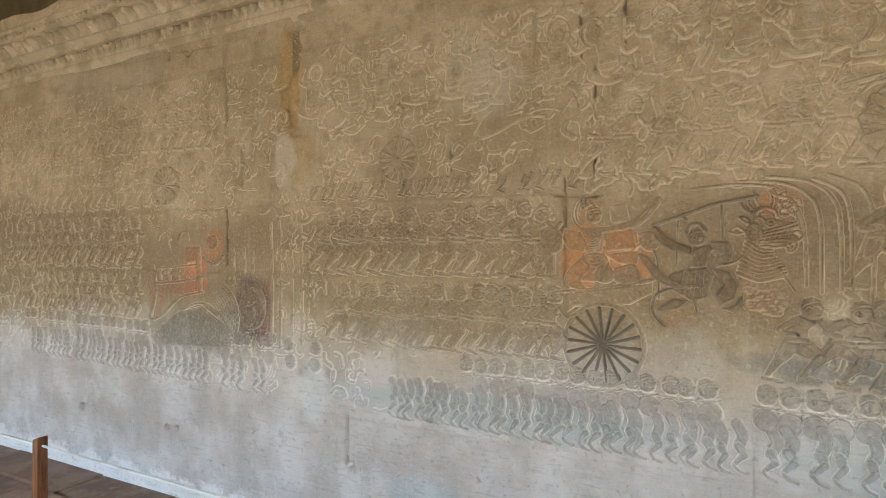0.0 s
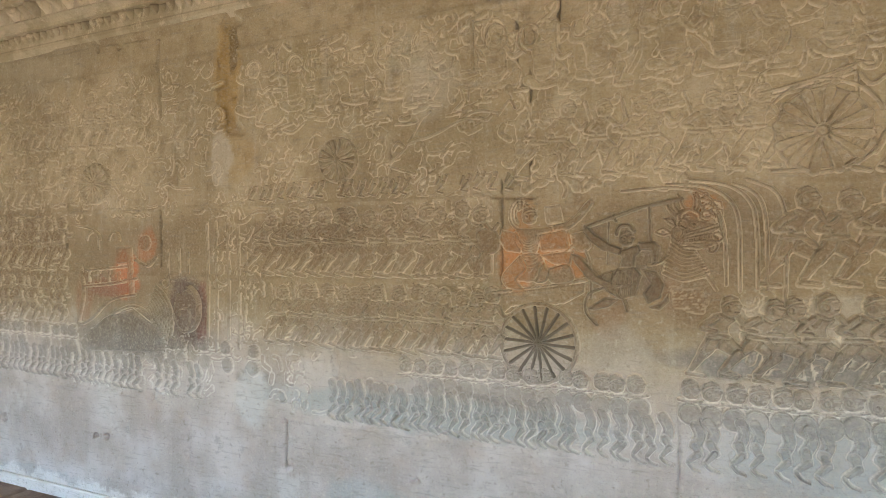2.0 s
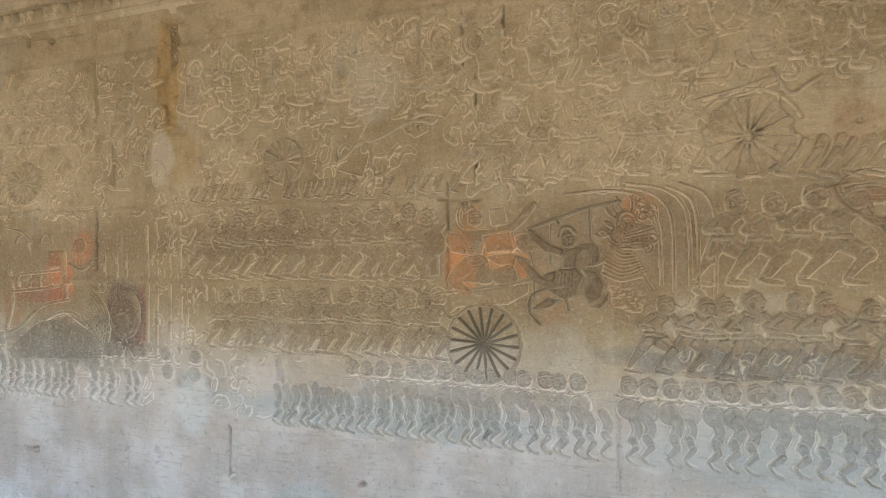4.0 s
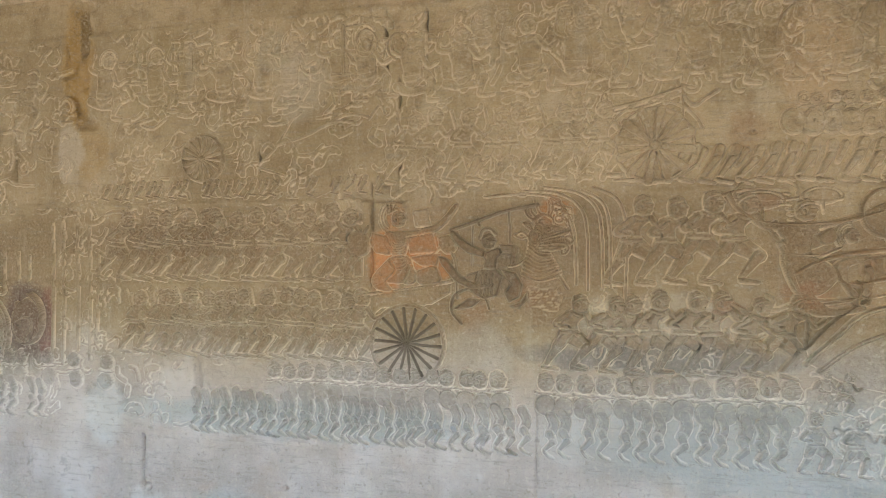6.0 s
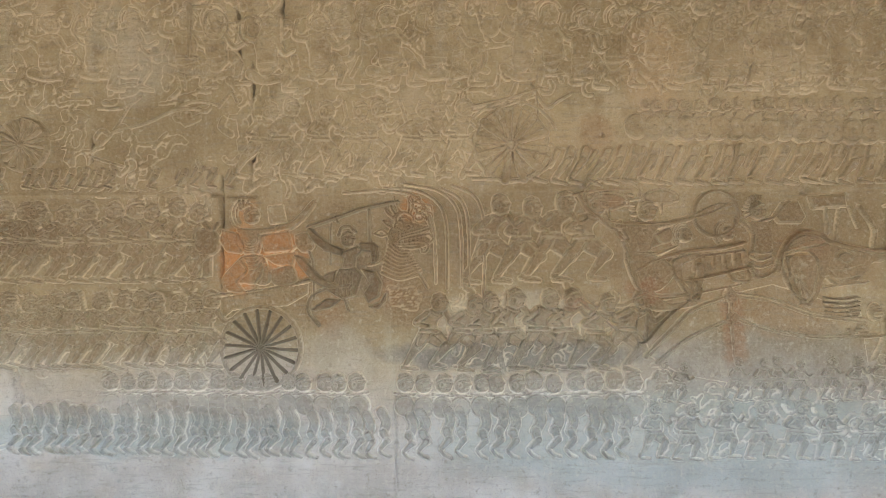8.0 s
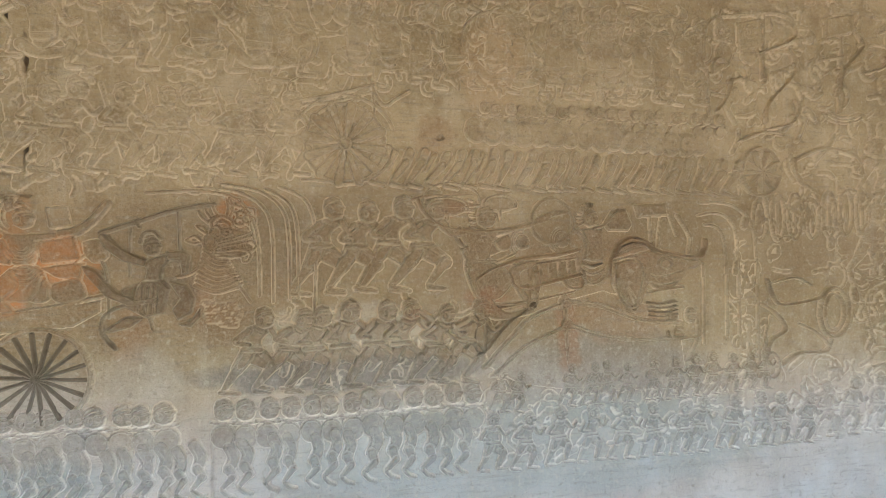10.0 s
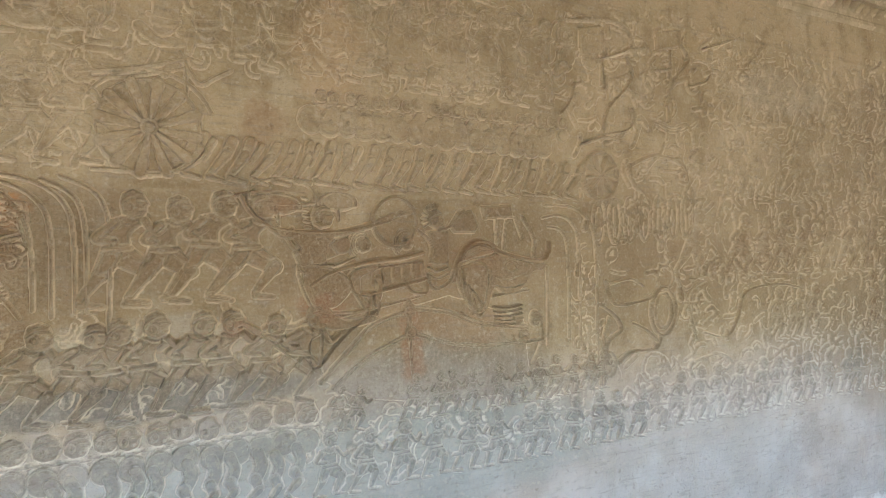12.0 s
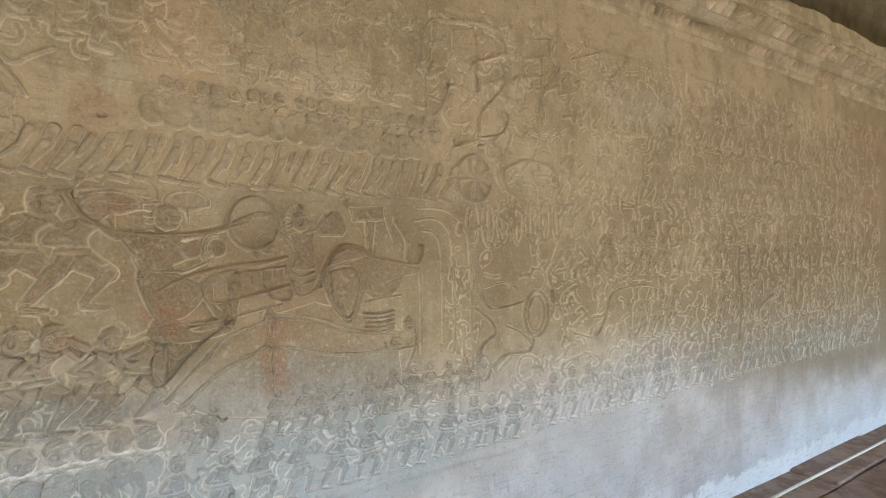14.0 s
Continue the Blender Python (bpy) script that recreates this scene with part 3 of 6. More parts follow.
for x, z in GOUGE:
    stamp(xs, zs, face, [(x - 0.03, z - 0.01), (x + 0.05, z - 0.02)], 0.03, -0.022, 0.5)
ob = new("carved_face", grid_mesh("carved_face", xs, zs, face, STONE))
ob.parent = wall
tagged(ob, "uneven weathered face of pale tan and grey stone")

# ---- cornice ------------------------------------------------------------
PROFILE = [(0.02, 2.825), (-0.006, 2.855), (-0.014, 2.866), (-0.014, 2.884), (-0.008, 2.894), (-0.012, 2.918), (-0.012, 2.972), (-0.044, 2.978),
           (-0.046, 2.996), (-0.036, 3.002), (-0.048, 3.016), (-0.072, 3.030), (-0.070, 3.042), (-0.088, 3.112), (-0.130, 3.126), (-0.132, 3.144),
           (-0.118, 3.150), (-0.120, 3.180), (-0.138, 3.186), (-0.140, 3.212), (-0.122, 3.232), (-0.110, 3.45), (0.02, 3.45)]
bm = bmesh.new()
steps = 240
rings = []
for k in range(steps + 1):
    x = WEST + (EAST - WEST) * k / steps
    j = 0.006 * (noise.noise((x * 2.1, 0, 0)))
    rings.append([bm.verts.new((x, y + (j + 0.003 * noise.noise((x * 9, i, 3))) * (y < 0), z + 0.6 * j)) for i, (y, z) in enumerate(PROFILE)])
for a, b in zip(rings, rings[1:]):
    for i in range(len(PROFILE) - 1):
        bm.faces.new((a[i], b[i], b[i + 1], a[i + 1]))
bmesh.ops.recalc_face_normals(bm, faces=bm.faces)
cornice = structure("cornice", bm, CORNICE, "moulded sandstone cornice with rows of carved petals", "cornice")


def petal_mesh(name, width, low, high, out, lean, point=0.3):
    """One worn petal of a moulding: a rounded tongue that leans outwards."""
    bm = bmesh.new()
    rows, cols = 5, 5
    grid = []
    for r in range(rows + 1):
        v = r / rows
        half = width / 2 * (1 - point * (1 - v) ** 2)
        grid.append([bm.verts.new((half * (2 * c / cols - 1), -(out * math.sqrt(max(0.0, 1 - (2 * c / cols - 1) ** 2)) * math.sin(math.pi * (0.04 + 0.88 * v ** 1.5)) + lean * v), low + (high - low) * v))
                     for c in range(cols + 1)])
    for a, b in zip(grid, grid[1:]):
        for c in range(cols):
            bm.faces.new((a[c], a[c + 1], b[c + 1], b[c]))
    me = bpy.data.meshes.new(name)
    bm.to_mesh(me)
    bm.free()
    me.shade_smooth()
    me.materials.append(CORNICE)
    return me


small, large = [petal_mesh("small_petal", 0.052, 2.918, 2.972, 0.036 + 0.006 * k, 0.002) for k in (0, 1)], \
    [petal_mesh("lotus_petal", 0.088, 3.036, 3.122, 0.066 + 0.010 * k, 0.016) for k in (0, 1, 2)]
bead = petal_mesh("bead", 0.030, 3.150, 3.181, 0.024, 0.0, 0.0)
rng = random.Random(9)
for x0, x1, pitch, meshes, name, y in ((-6.4, 9.0, 0.066, small, "small_petal", -0.010), (-6.4, 9.0, 0.103, large, "lotus_petal", -0.066), (-6.2, 9.0, 0.054, [bead], "bead", -0.117)):
    for k in range(int((x1 - x0) / pitch)):
        x = x0 + k * pitch
        if -1.2 < x < 3.0 or rng.random() < 0.04:
            continue
        ob = new(name, rng.choice(meshes))
        ob.location = (x + rng.uniform(-0.004, 0.004), y + rng.uniform(-0.004, 0.003), rng.uniform(-0.003, 0.003))
        ob.scale = (rng.uniform(0.9, 1.04), rng.uniform(0.7, 1.1), 1)
        ob.parent = cornice

# ---- vault, open side and ends ------------------------------------------
bm = bmesh.new()
arch = [(-0.112, 3.228), (-0.130, 3.52), (-0.20, 3.75), (-0.34, 3.80), (-0.42, 4.15), (-0.62, 4.22), (-0.78, 4.55), (-1.05, 4.62), (-1.4, 4.95), (-1.85, 5.02)]
arch += [(-3.7 - y, z) for y, z in reversed(arch[:-1])]
for x0, x1 in ((WEST, EAST),):
    a = [bm.verts.new((x0, y, z)) for y, z in arch]
    b = [bm.verts.new((x1, y, z)) for y, z in arch]
    for i in range(len(arch) - 1):
        bm.faces.new((a[i], a[i + 1], b[i + 1], b[i]))
bmesh.ops.solidify(bm, geom=bm.faces[:], thickness=-0.35)
bmesh.ops.recalc_face_normals(bm, faces=bm.faces)
structure("ceiling", bm, VAULT, "stepped stone vault, brown and damp-stained", "ceiling")
# unseen south side; piers and low lintel are placed to shape the daylight
bm = bmesh.new()
box(bm, (WEST, SOUTH - 0.45, -0.03), (EAST, SOUTH, 0.12))
box(bm, (WEST, SOUTH - 0.45, 1.75), (EAST, SOUTH, 4.1))
for x0, x1 in ((WEST, -8.0), (-5.2, -4.6), (-2.0, -1.4), (1.2, 1.8), (4.4, 5.0), (7.6, 8.2), (10.8, EAST)):
    box(bm, (x0, SOUTH - 0.45, 0.12), (x1, SOUTH, 1.75))
structure("wall_south", bm, OUTER, "plain unseen stone wall with openings that shape the daylight", "wall")
for name, x in (("wall_west", WEST - 0.3), ("wall_east", EAST)):
    bm = bmesh.new()
    box(bm, (x, SOUTH - 0.45, -0.03), (x + 0.3, 0.6, 5.4))
    structure(name, bm, OUTER, "plain stone wall at the end of the gallery", "wall")

# ---- floor slabs ---------------------------------------------------------
rng = random.Random(21)


def slab(x0, x1, y0, y1):
    bm = bmesh.new()
    tilt = rng.uniform(-0.010, 0.010)
    box(bm, (x0 + 0.005, y0 + 0.005, -0.06), (x1 - 0.005, y1 - 0.005, rng.uniform(-0.016, 0.0)), 0.014, 2)
    for v in bm.verts:
        v.co.x += rng.uniform(-0.012, 0.012)
        v.co.y += rng.uniform(-0.008, 0.008)
        if v.co.z > -0.03:
            v.co.z += tilt * (v.co.x - x0) / (x1 - x0)
    return part("slab", bm, FLOOR, floor)


y = 0.02
for course, deep in enumerate((0.34, 0.62, 0.55, 0.66, 0.7)):
    x = -6.5 + rng.uniform(0, 0.5)
    while x < 9.5:
        long = rng.uniform(0.55, 1.25)
        slab(x, x + long, y - deep, y)
        x += long
    y -= deep

# ---- carved motifs on the wall -------------------------------------------


def carved(name, label="", wear=0.3, seed=1):
    """Starts a carving that put() fastens to the wall."""
    r = Relief(wear, seed)
    return r, lambda material=FIGURE, cell=0.003: r.put(name, wall, material, label, cell)


def profile_head(r, x, z, k=1.0, cap=True):
    """A worn head in profile under a ridged cap; x, z: its middle."""
    def at(u, v):
        return (x + u * k, z + v * k)

    r.plate([at(-0.026, -0.024), at(-0.032, 0.004), at(-0.024, 0.030), at(0.002, 0.040), at(0.024, 0.030), at(0.031, 0.012), at(0.039, -0.001),
             at(0.032, -0.007), at(0.032, -0.018), at(0.022, -0.031), at(-0.004, -0.036)], 0.0095, 0.006, how="over")
    if cap:
        r.line([at(-0.030, -0.004), at(-0.012, 0.012), at(0.008, 0.019), at(0.030, 0.018)], 0.0075, 0.006, how="cut")
        r.line([at(-0.030, 0.012), at(-0.010, 0.028), at(0.020, 0.030)], 0.006, 0.005, how="cut")
    r.ring(at(-0.008, -0.006), 0.007 * k, 0.010 * k, 0.006, 0.006, "cut")
    r.line([at(0.012, 0.007), at(0.030, 0.006)], 0.007, 0.007, how="cut")
    r.line([at(0.014, -0.017), at(0.030, -0.016)], 0.007, 0.007, how="cut")
    return r


def carved_wheel(c, radius, spokes, hub, rim, high, wide, end, label, spoke_stone, tall=1.0, phase=0.0):
    r = Relief(0.25, 7)
    r.oval(c, radius, radius * tall, 0.0010, 0.05)
    r.ring(c, radius - rim / 2, (radius - rim / 2) * tall, rim, high)
    wheel = r.put("carved_wheel", wall, FIGURE, label)
    k = Relief(0.2, 3)
    k.line([(hub * 0.7, 0), (radius - rim, 0)], wide, high, end, curve=False)
    me = k.mesh("spoke", spoke_stone, 0.0035)
    for i in range(spokes):
        ob = new("spoke", me)
        ob.matrix_basis = pose(c[0], 0, c[1], 0, 360 * i / spokes + phase, 0)
        ob.parent = wheel
    k = Relief(0.2, 5)
    k.oval(c, hub, hub, high * 1.2, 0.5).ring(c, hub * 0.55, hub * 0.55, hub * 0.35, high * 0.5, "cut")
    k.put("hub", wheel, spoke_stone, "", 0.004)
    return wheel


# dark figure stone; on ridges it also paints in the shade of outlines
DARK = stone("dark_shaded_stone", figure=True)
n = DARK.node_tree
link = next(l for l in n.links if l.to_socket.name == "Base Color")
dim = n.nodes.new("ShaderNodeMix")
dim.data_type = "RGBA"
dim.inputs[0].default_value = 0.30
dim.inputs[7].default_value = (0.085, 0.066, 0.046, 1)
n.links.new(link.from_socket, dim.inputs[6])
n.links.new(dim.outputs[2], n.nodes["Principled BSDF"].inputs["Base Color"])

# rust-brown copy for main outlines; also stands in for their shaded grooves
RUSTY = DARK.copy()
RUSTY.name = "rust_brown_stone"
rust_mix = next(k for k in RUSTY.node_tree.nodes if k.name == dim.name)
rust_mix.inputs[0].default_value = 0.22
rust_mix.inputs[7].default_value = (0.27, 0.140, 0.055, 1)

SPOKE = DARK.copy()
SPOKE.name = "dark_brown_spoke_stone"
next(k for k in SPOKE.node_tree.nodes if k.name == dim.name).inputs[0].default_value = 0.68

carved_wheel((0.001, 1.161), 0.170, 18, 0.021, 0.018, 0.008, 0.0115, 0.0135, "large carved chariot wheel with many thin dark spokes", SPOKE, 1.03, 4)
carved_wheel((1.017, 1.976), 0.152, 12, 0.032, 0.012, 0.009, 0.014, 0.040, "carved chariot wheel with broad wedge-shaped spokes", FIGURE, 1.0, 10)
carved_wheel((-0.998, 1.998), 0.112, 16, 0.024, 0.012, 0.009, 0.012, 0.020, "faint carved wheel with many spokes", FIGURE, 1.0, 5)
carved_wheel((2.768, 1.908), 0.100, 9, 0.016, 0.014, 0.010, 0.014, 0.016, "small carved wheel partly worn away", FIGURE, 1.1, 12)
carved_wheel((-2.750, 1.962), 0.125, 14, 0.020, 0.008, 0.010, 0.010, 0.022, "worn carved wheel shaped like a star", FIGURE, 1.0, 8)

# the chariot and its rider
r, put = carved("carved_chariot", "carved chariot platform with a seated rider in faded orange", seed=11)
r.line([(-0.178, 1.374), (0.009, 1.394), (0.197, 1.433)], 0.013, 0.010)
r.plate([(-0.170, 1.364), (0.192, 1.419), (0.192, 1.381), (0.108, 1.332), (-0.118, 1.314), (-0.164, 1.275)], 0.003, 0.008)
for k in range(4):
    r.line([(-0.084 + 0.012 * k, 1.726 + 0.006 * k), (-0.090 + 0.020 * k, 1.770 + 0.004 * k - 0.005 * k * k)], 0.010, 0.008, 0.005)
profile_head(r, -0.040, 1.698, 0.98)
r.plate([(-0.097, 1.645), (0.023, 1.646), (0.089, 1.655), (0.059, 1.629), (0.010, 1.607), (-0.011, 1.542), (-0.066, 1.542), (-0.078, 1.596), (-0.104, 1.608)], 0.008, 0.006, curve=True)
r.plate([(0.060, 1.658), (0.121, 1.671), (0.169, 1.713), (0.210, 1.759), (0.225, 1.744), (0.181, 1.684), (0.128, 1.642), (0.071, 1.631)], 0.009, 0.006, curve=True)
r.plate([(-0.161, 1.641), (-0.092, 1.625), (-0.066, 1.571), (-0.079, 1.542), (-0.143, 1.552), (-0.170, 1.597)], 0.006, 0.006, curve=False)
r.plate([(0.000, 1.617), (0.114, 1.637), (0.133, 1.558), (0.014, 1.547)], 0.006, 0.006, curve=False)
r.plate([(-0.071, 1.535), (0.005, 1.535), (0.029, 1.474), (0.015, 1.426), (-0.092, 1.424), (-0.118, 1.460)], 0.007, 0.006, curve=True)
r.plate([(-0.079, 1.532), (-0.156, 1.448), (-0.138, 1.394), (-0.067, 1.385), (-0.092, 1.429), (-0.053, 1.474)], 0.009, 0.006, curve=True)
r.plate([(0.010, 1.532), (0.108, 1.546), (0.147, 1.546), (0.132, 1.487), (0.059, 1.499)], 0.007, 0.006, curve=False)
r.plate([(0.020, 1.498), (0.049, 1.451), (0.025, 1.418), (-0.016, 1.420), (0.004, 1.450)], 0.009, 0.006, curve=True)
r.plate([(0.046, 1.475), (0.108, 1.494), (0.137, 1.480), (0.146, 1.428), (0.084, 1.413), (0.047, 1.427)], 0.007, 0.006, curve=True)
r.plate([(0.137, 1.618), (0.193, 1.625), (0.219, 1.570), (0.181, 1.546), (0.147, 1.570)], 0.005, 0.006, curve=True)
r.plate([(-0.269, 1.635), (-0.222, 1.652), (-0.177, 1.621), (-0.174, 1.559), (-0.217, 1.535), (-0.270, 1.552)], 0.007, 0.006, curve=True)
r.plate([(-0.297, 1.522), (-0.259, 1.527), (-0.254, 1.442), (-0.291, 1.434)], 0.006, 0.006, curve=False)
r.plate([(-0.243, 1.527), (-0.201, 1.532), (-0.201, 1.452), (-0.241, 1.447)], 0.006, 0.006, curve=False)
r.plate([(0.025, 1.735), (0.090, 1.743), (0.104, 1.671), (0.035, 1.663)], 0.004, 0.006, curve=False)
for k in range(5):
    r.ring((-0.041, 1.608), 0.020 + 0.009 * k, 0.020 + 0.010 * k, 0.005, 0.004, "cut", 200, 340)
for k in range(4):
    r.ring((-0.036, 1.542), 0.032 + 0.008 * k, 0.018 + 0.016 * k, 0.005, 0.004, "cut", 200, 340)
for k in range(3):
    r.ring((-0.079, 1.706), 0.020 + 0.014 * k, 0.040 + 0.012 * k, 0.006, 0.006, start=70, stop=250)
r.line([(0.147, 1.682), (0.176, 1.703)], 0.006, 0.006, how="cut")
r.line([(0.114, 1.546), (0.193, 1.617)], 0.008, 0.005)
put()

r, put = carved("carved_pole", "long carved pole that rises from the chariot", seed=2)
r.line([(0.193, 1.648), (0.322, 1.691), (0.425, 1.726), (0.558, 1.750)], 0.013, 0.010)
r.line([(0.306, 1.691), (0.315, 1.668)], 0.010, 0.009)
r.line([(0.441, 1.725), (0.445, 1.592)], 0.009, 0.006)
r.line([(0.288, 1.663), (0.283, 1.499)], 0.007, 0.004)
put(DARK)

r, put = carved("carved_leg", "long bent carved leg reaching over the shaft", seed=3)
r.plate([(0.133, 1.542), (0.180, 1.523), (0.240, 1.452), (0.310, 1.418), (0.385, 1.431), (0.367, 1.403), (0.287, 1.395), (0.209, 1.433), (0.156, 1.499)], 0.012, 0.006, curve=False)
r.plate([(0.208, 1.315), (0.274, 1.360), (0.326, 1.356), (0.286, 1.324), (0.222, 1.309)], 0.011, 0.006, curve=False)
r.line([(0.239, 1.251), (0.196, 1.306), (0.209, 1.372), (0.287, 1.402), (0.339, 1.366), (0.357, 1.315)], 0.011, 0.010, 0.009)
r.line([(0.188, 1.570), (0.214, 1.499), (0.218, 1.358)], 0.007, 0.005)
put(DARK)

r, put = carved("carved_attendant", "dark worn carved figure beside the pole", seed=4)
r.line([(0.318, 1.616), (0.330, 1.646), (0.362, 1.652), (0.384, 1.630)], 0.012, 0.009)
profile_head(r, 0.354, 1.600, 0.86)
r.plate([(0.329, 1.546), (0.379, 1.567), (0.413, 1.576), (0.413, 1.553), (0.390, 1.527), (0.386, 1.481), (0.333, 1.486), (0.342, 1.518)], 0.01, 0.006, curve=False)
r.plate([(0.200, 1.653), (0.234, 1.617), (0.287, 1.581), (0.340, 1.558), (0.329, 1.534), (0.264, 1.553), (0.216, 1.589), (0.189, 1.636)], 0.011, 0.006, curve=False)
r.plate([(0.401, 1.583), (0.458, 1.585), (0.480, 1.569), (0.473, 1.509), (0.453, 1.500), (0.449, 1.550), (0.408, 1.555)], 0.01, 0.006, curve=False)
r.plate([(0.322, 1.479), (0.390, 1.484), (0.413, 1.454), (0.389, 1.374), (0.333, 1.356), (0.263, 1.401), (0.298, 1.441)], 0.009, 0.006, curve=False)
r.plate([(0.408, 1.482), (0.469, 1.468), (0.495, 1.421), (0.483, 1.369), (0.439, 1.345), (0.421, 1.381), (0.449, 1.420)], 0.011, 0.006, curve=False)
r.plate([(0.439, 1.329), (0.487, 1.346), (0.512, 1.387), (0.514, 1.354), (0.478, 1.319)], 0.009, 0.006, curve=False)
r.plate([(0.263, 1.457), (0.309, 1.472), (0.298, 1.430), (0.252, 1.429)], 0.007, 0.006, curve=False)
for k in range(5):
    p, q = (0.326, 1.467), (0.312, 1.374)
    r.line([(p[0] + 0.013 * k, p[1]), (q[0] + 0.015 * k, q[1])], 0.005, 0.005, how="cut")
put(DARK)

# the beast's head at the end of the shaft, with its collar
def between(p, q, u):
    return (p[0] + (q[0] - p[0]) * u, p[1] + (q[1] - p[1]) * u)


r, put = carved("carved_finial", "carved beast-head finial with curling mane and ringed collar", seed=6)
r.plate([(0.527, 1.592), (0.509, 1.521), (0.495, 1.458), (0.569, 1.431), (0.650, 1.454), (0.624, 1.517), (0.598, 1.547), (0.569, 1.565)], 0.0028, 0.010, curve=False)
for k in range(9):
    u = k / 8
    r.line([between((0.523, 1.590), (0.492, 1.465), u), between((0.563, 1.555), (0.569, 1.437), u), between((0.605, 1.550), (0.653, 1.469), u)], 0.0085, 0.0065)
r.plate([(0.554, 1.655), (0.564, 1.688), (0.586, 1.701), (0.612, 1.688), (0.619, 1.666), (0.688, 1.648), (0.688, 1.634), (0.659, 1.616), (0.688, 1.601), (0.687, 1.582), (0.650, 1.564), (0.577, 1.569), (0.532, 1.587), (0.529, 1.630)], 0.0028, 0.008, curve=False)
r.ring((0.586, 1.679), 0.036, 0.026, 0.009, 0.009, start=-10, stop=215)
r.ring((0.586, 1.673), 0.021, 0.013, 0.006, 0.007, start=0, stop=180)
r.line([(0.538, 1.684), (0.554, 1.702), (0.580, 1.710), (0.609, 1.699)], 0.007, 0.008)
r.ring((0.565, 1.650), 0.018, 0.021, 0.008, 0.009)
r.ring((0.602, 1.650), 0.017, 0.013, 0.007, 0.008)
r.oval((0.602, 1.650), 0.009, 0.007, 0.010, 0.6)
r.ring((0.550, 1.615), 0.026, 0.030, 0.009, 0.009, start=-60, stop=260)
r.ring((0.548, 1.619), 0.014, 0.018, 0.006, 0.008, start=-60, stop=220)
for dy, (p, q, t) in enumerate([
    ((0.570, 1.615), (0.622, 1.630), (0.683, 1.650)), ((0.573, 1.606), (0.625, 1.619), (0.688, 1.638)),
    ((0.573, 1.596), (0.628, 1.607), (0.686, 1.619)), ((0.564, 1.584), (0.625, 1.590), (0.689, 1.586)),
    ((0.560, 1.575), (0.619, 1.577), (0.663, 1.571)), ((0.569, 1.564), (0.611, 1.563), (0.650, 1.566)),
]):
    r.line([p, between(p, t, 0.3), q, between(q, t, 0.6), t], 0.0080, 0.0100 - 0.0004 * dy, 0.007)
for k in range(6):
    p = between((0.586, 1.601), (0.668, 1.616), k / 5)
    r.line([p, (p[0] + 0.003, p[1] - 0.016)], 0.006, 0.008)
r.line([(0.671, 1.582), (0.683, 1.571), (0.673, 1.549), (0.657, 1.546), (0.655, 1.559)], 0.008, 0.009)
r.line([(0.688, 1.619), (0.701, 1.601), (0.688, 1.586)], 0.007, 0.008)
# ear leaves and flames
for p, q, t in (
    ((0.523, 1.615), (0.494, 1.637), (0.466, 1.623)), ((0.466, 1.623), (0.491, 1.612), (0.519, 1.619)), ((0.532, 1.648), (0.513, 1.659), (0.501, 1.673)),
    ((0.501, 1.673), (0.523, 1.670), (0.538, 1.648)), ((0.538, 1.688), (0.519, 1.702), (0.507, 1.724)), ((0.548, 1.702), (0.535, 1.720), (0.532, 1.735)),
    ((0.570, 1.710), (0.557, 1.735), (0.545, 1.770)), ((0.602, 1.706), (0.606, 1.736), (0.602, 1.764)), ((0.611, 1.703), (0.622, 1.736), (0.611, 1.783)),
):
    r.line([p, q, t], 0.0085, 0.007, 0.005)
r.line([(0.598, 1.510), (0.637, 1.469), (0.680, 1.402)], 0.008, 0.006)
put(RUSTY, 0.0033)
r, put = carved("carved_flames", "orange-stained carved flames curling above the finial", seed=7)
for c in ((0.632, 1.733), (0.651, 1.711), (0.671, 1.696), (0.645, 1.688), (0.622, 1.761), (0.668, 1.726)):
    r.ring(c, 0.015, 0.013, 0.007, 0.009, start=40, stop=330)
    r.line([(c[0] + 0.010, c[1] + 0.010), (c[0] + 0.026, c[1] + 0.006), (c[0] + 0.030, c[1] - 0.014)], 0.007, 0.008, 0.005)
r.line([(0.609, 1.773), (0.658, 1.744), (0.691, 1.683)], 0.007, 0.006)
r.line([(0.681, 1.683), (0.691, 1.638), (0.701, 1.601)], 0.007, 0.006)
put(FIGURE, 0.0035)
r, put = carved("carved_whip", "thin carved whip that ends at the finial", seed=8)
r.line([(0.438, 1.495), (0.475, 1.502), (0.506, 1.523), (0.537, 1.559), (0.565, 1.591)], 0.007, 0.007, 0.005)
put(RUSTY)

r, put = carved("carved_rough_patch", "rough chiselled patch of bare brown stone", wear=0.75, seed=9)
rr = random.Random(3)
for k in range(110):
    u, v = rr.random(), rr.random()
    p = between(between((0.509, 1.408), (0.625, 1.404), u), between((0.533, 1.324), (0.630, 1.315), u), v)
    w = rr.uniform(0.010, 0.030)
    r.line([p, (p[0] + w, p[1] + rr.uniform(-0.003, 0.003))], rr.uniform(0.004, 0.006), rr.uniform(0.002, 0.0045))
put(RUSTY, 0.006)

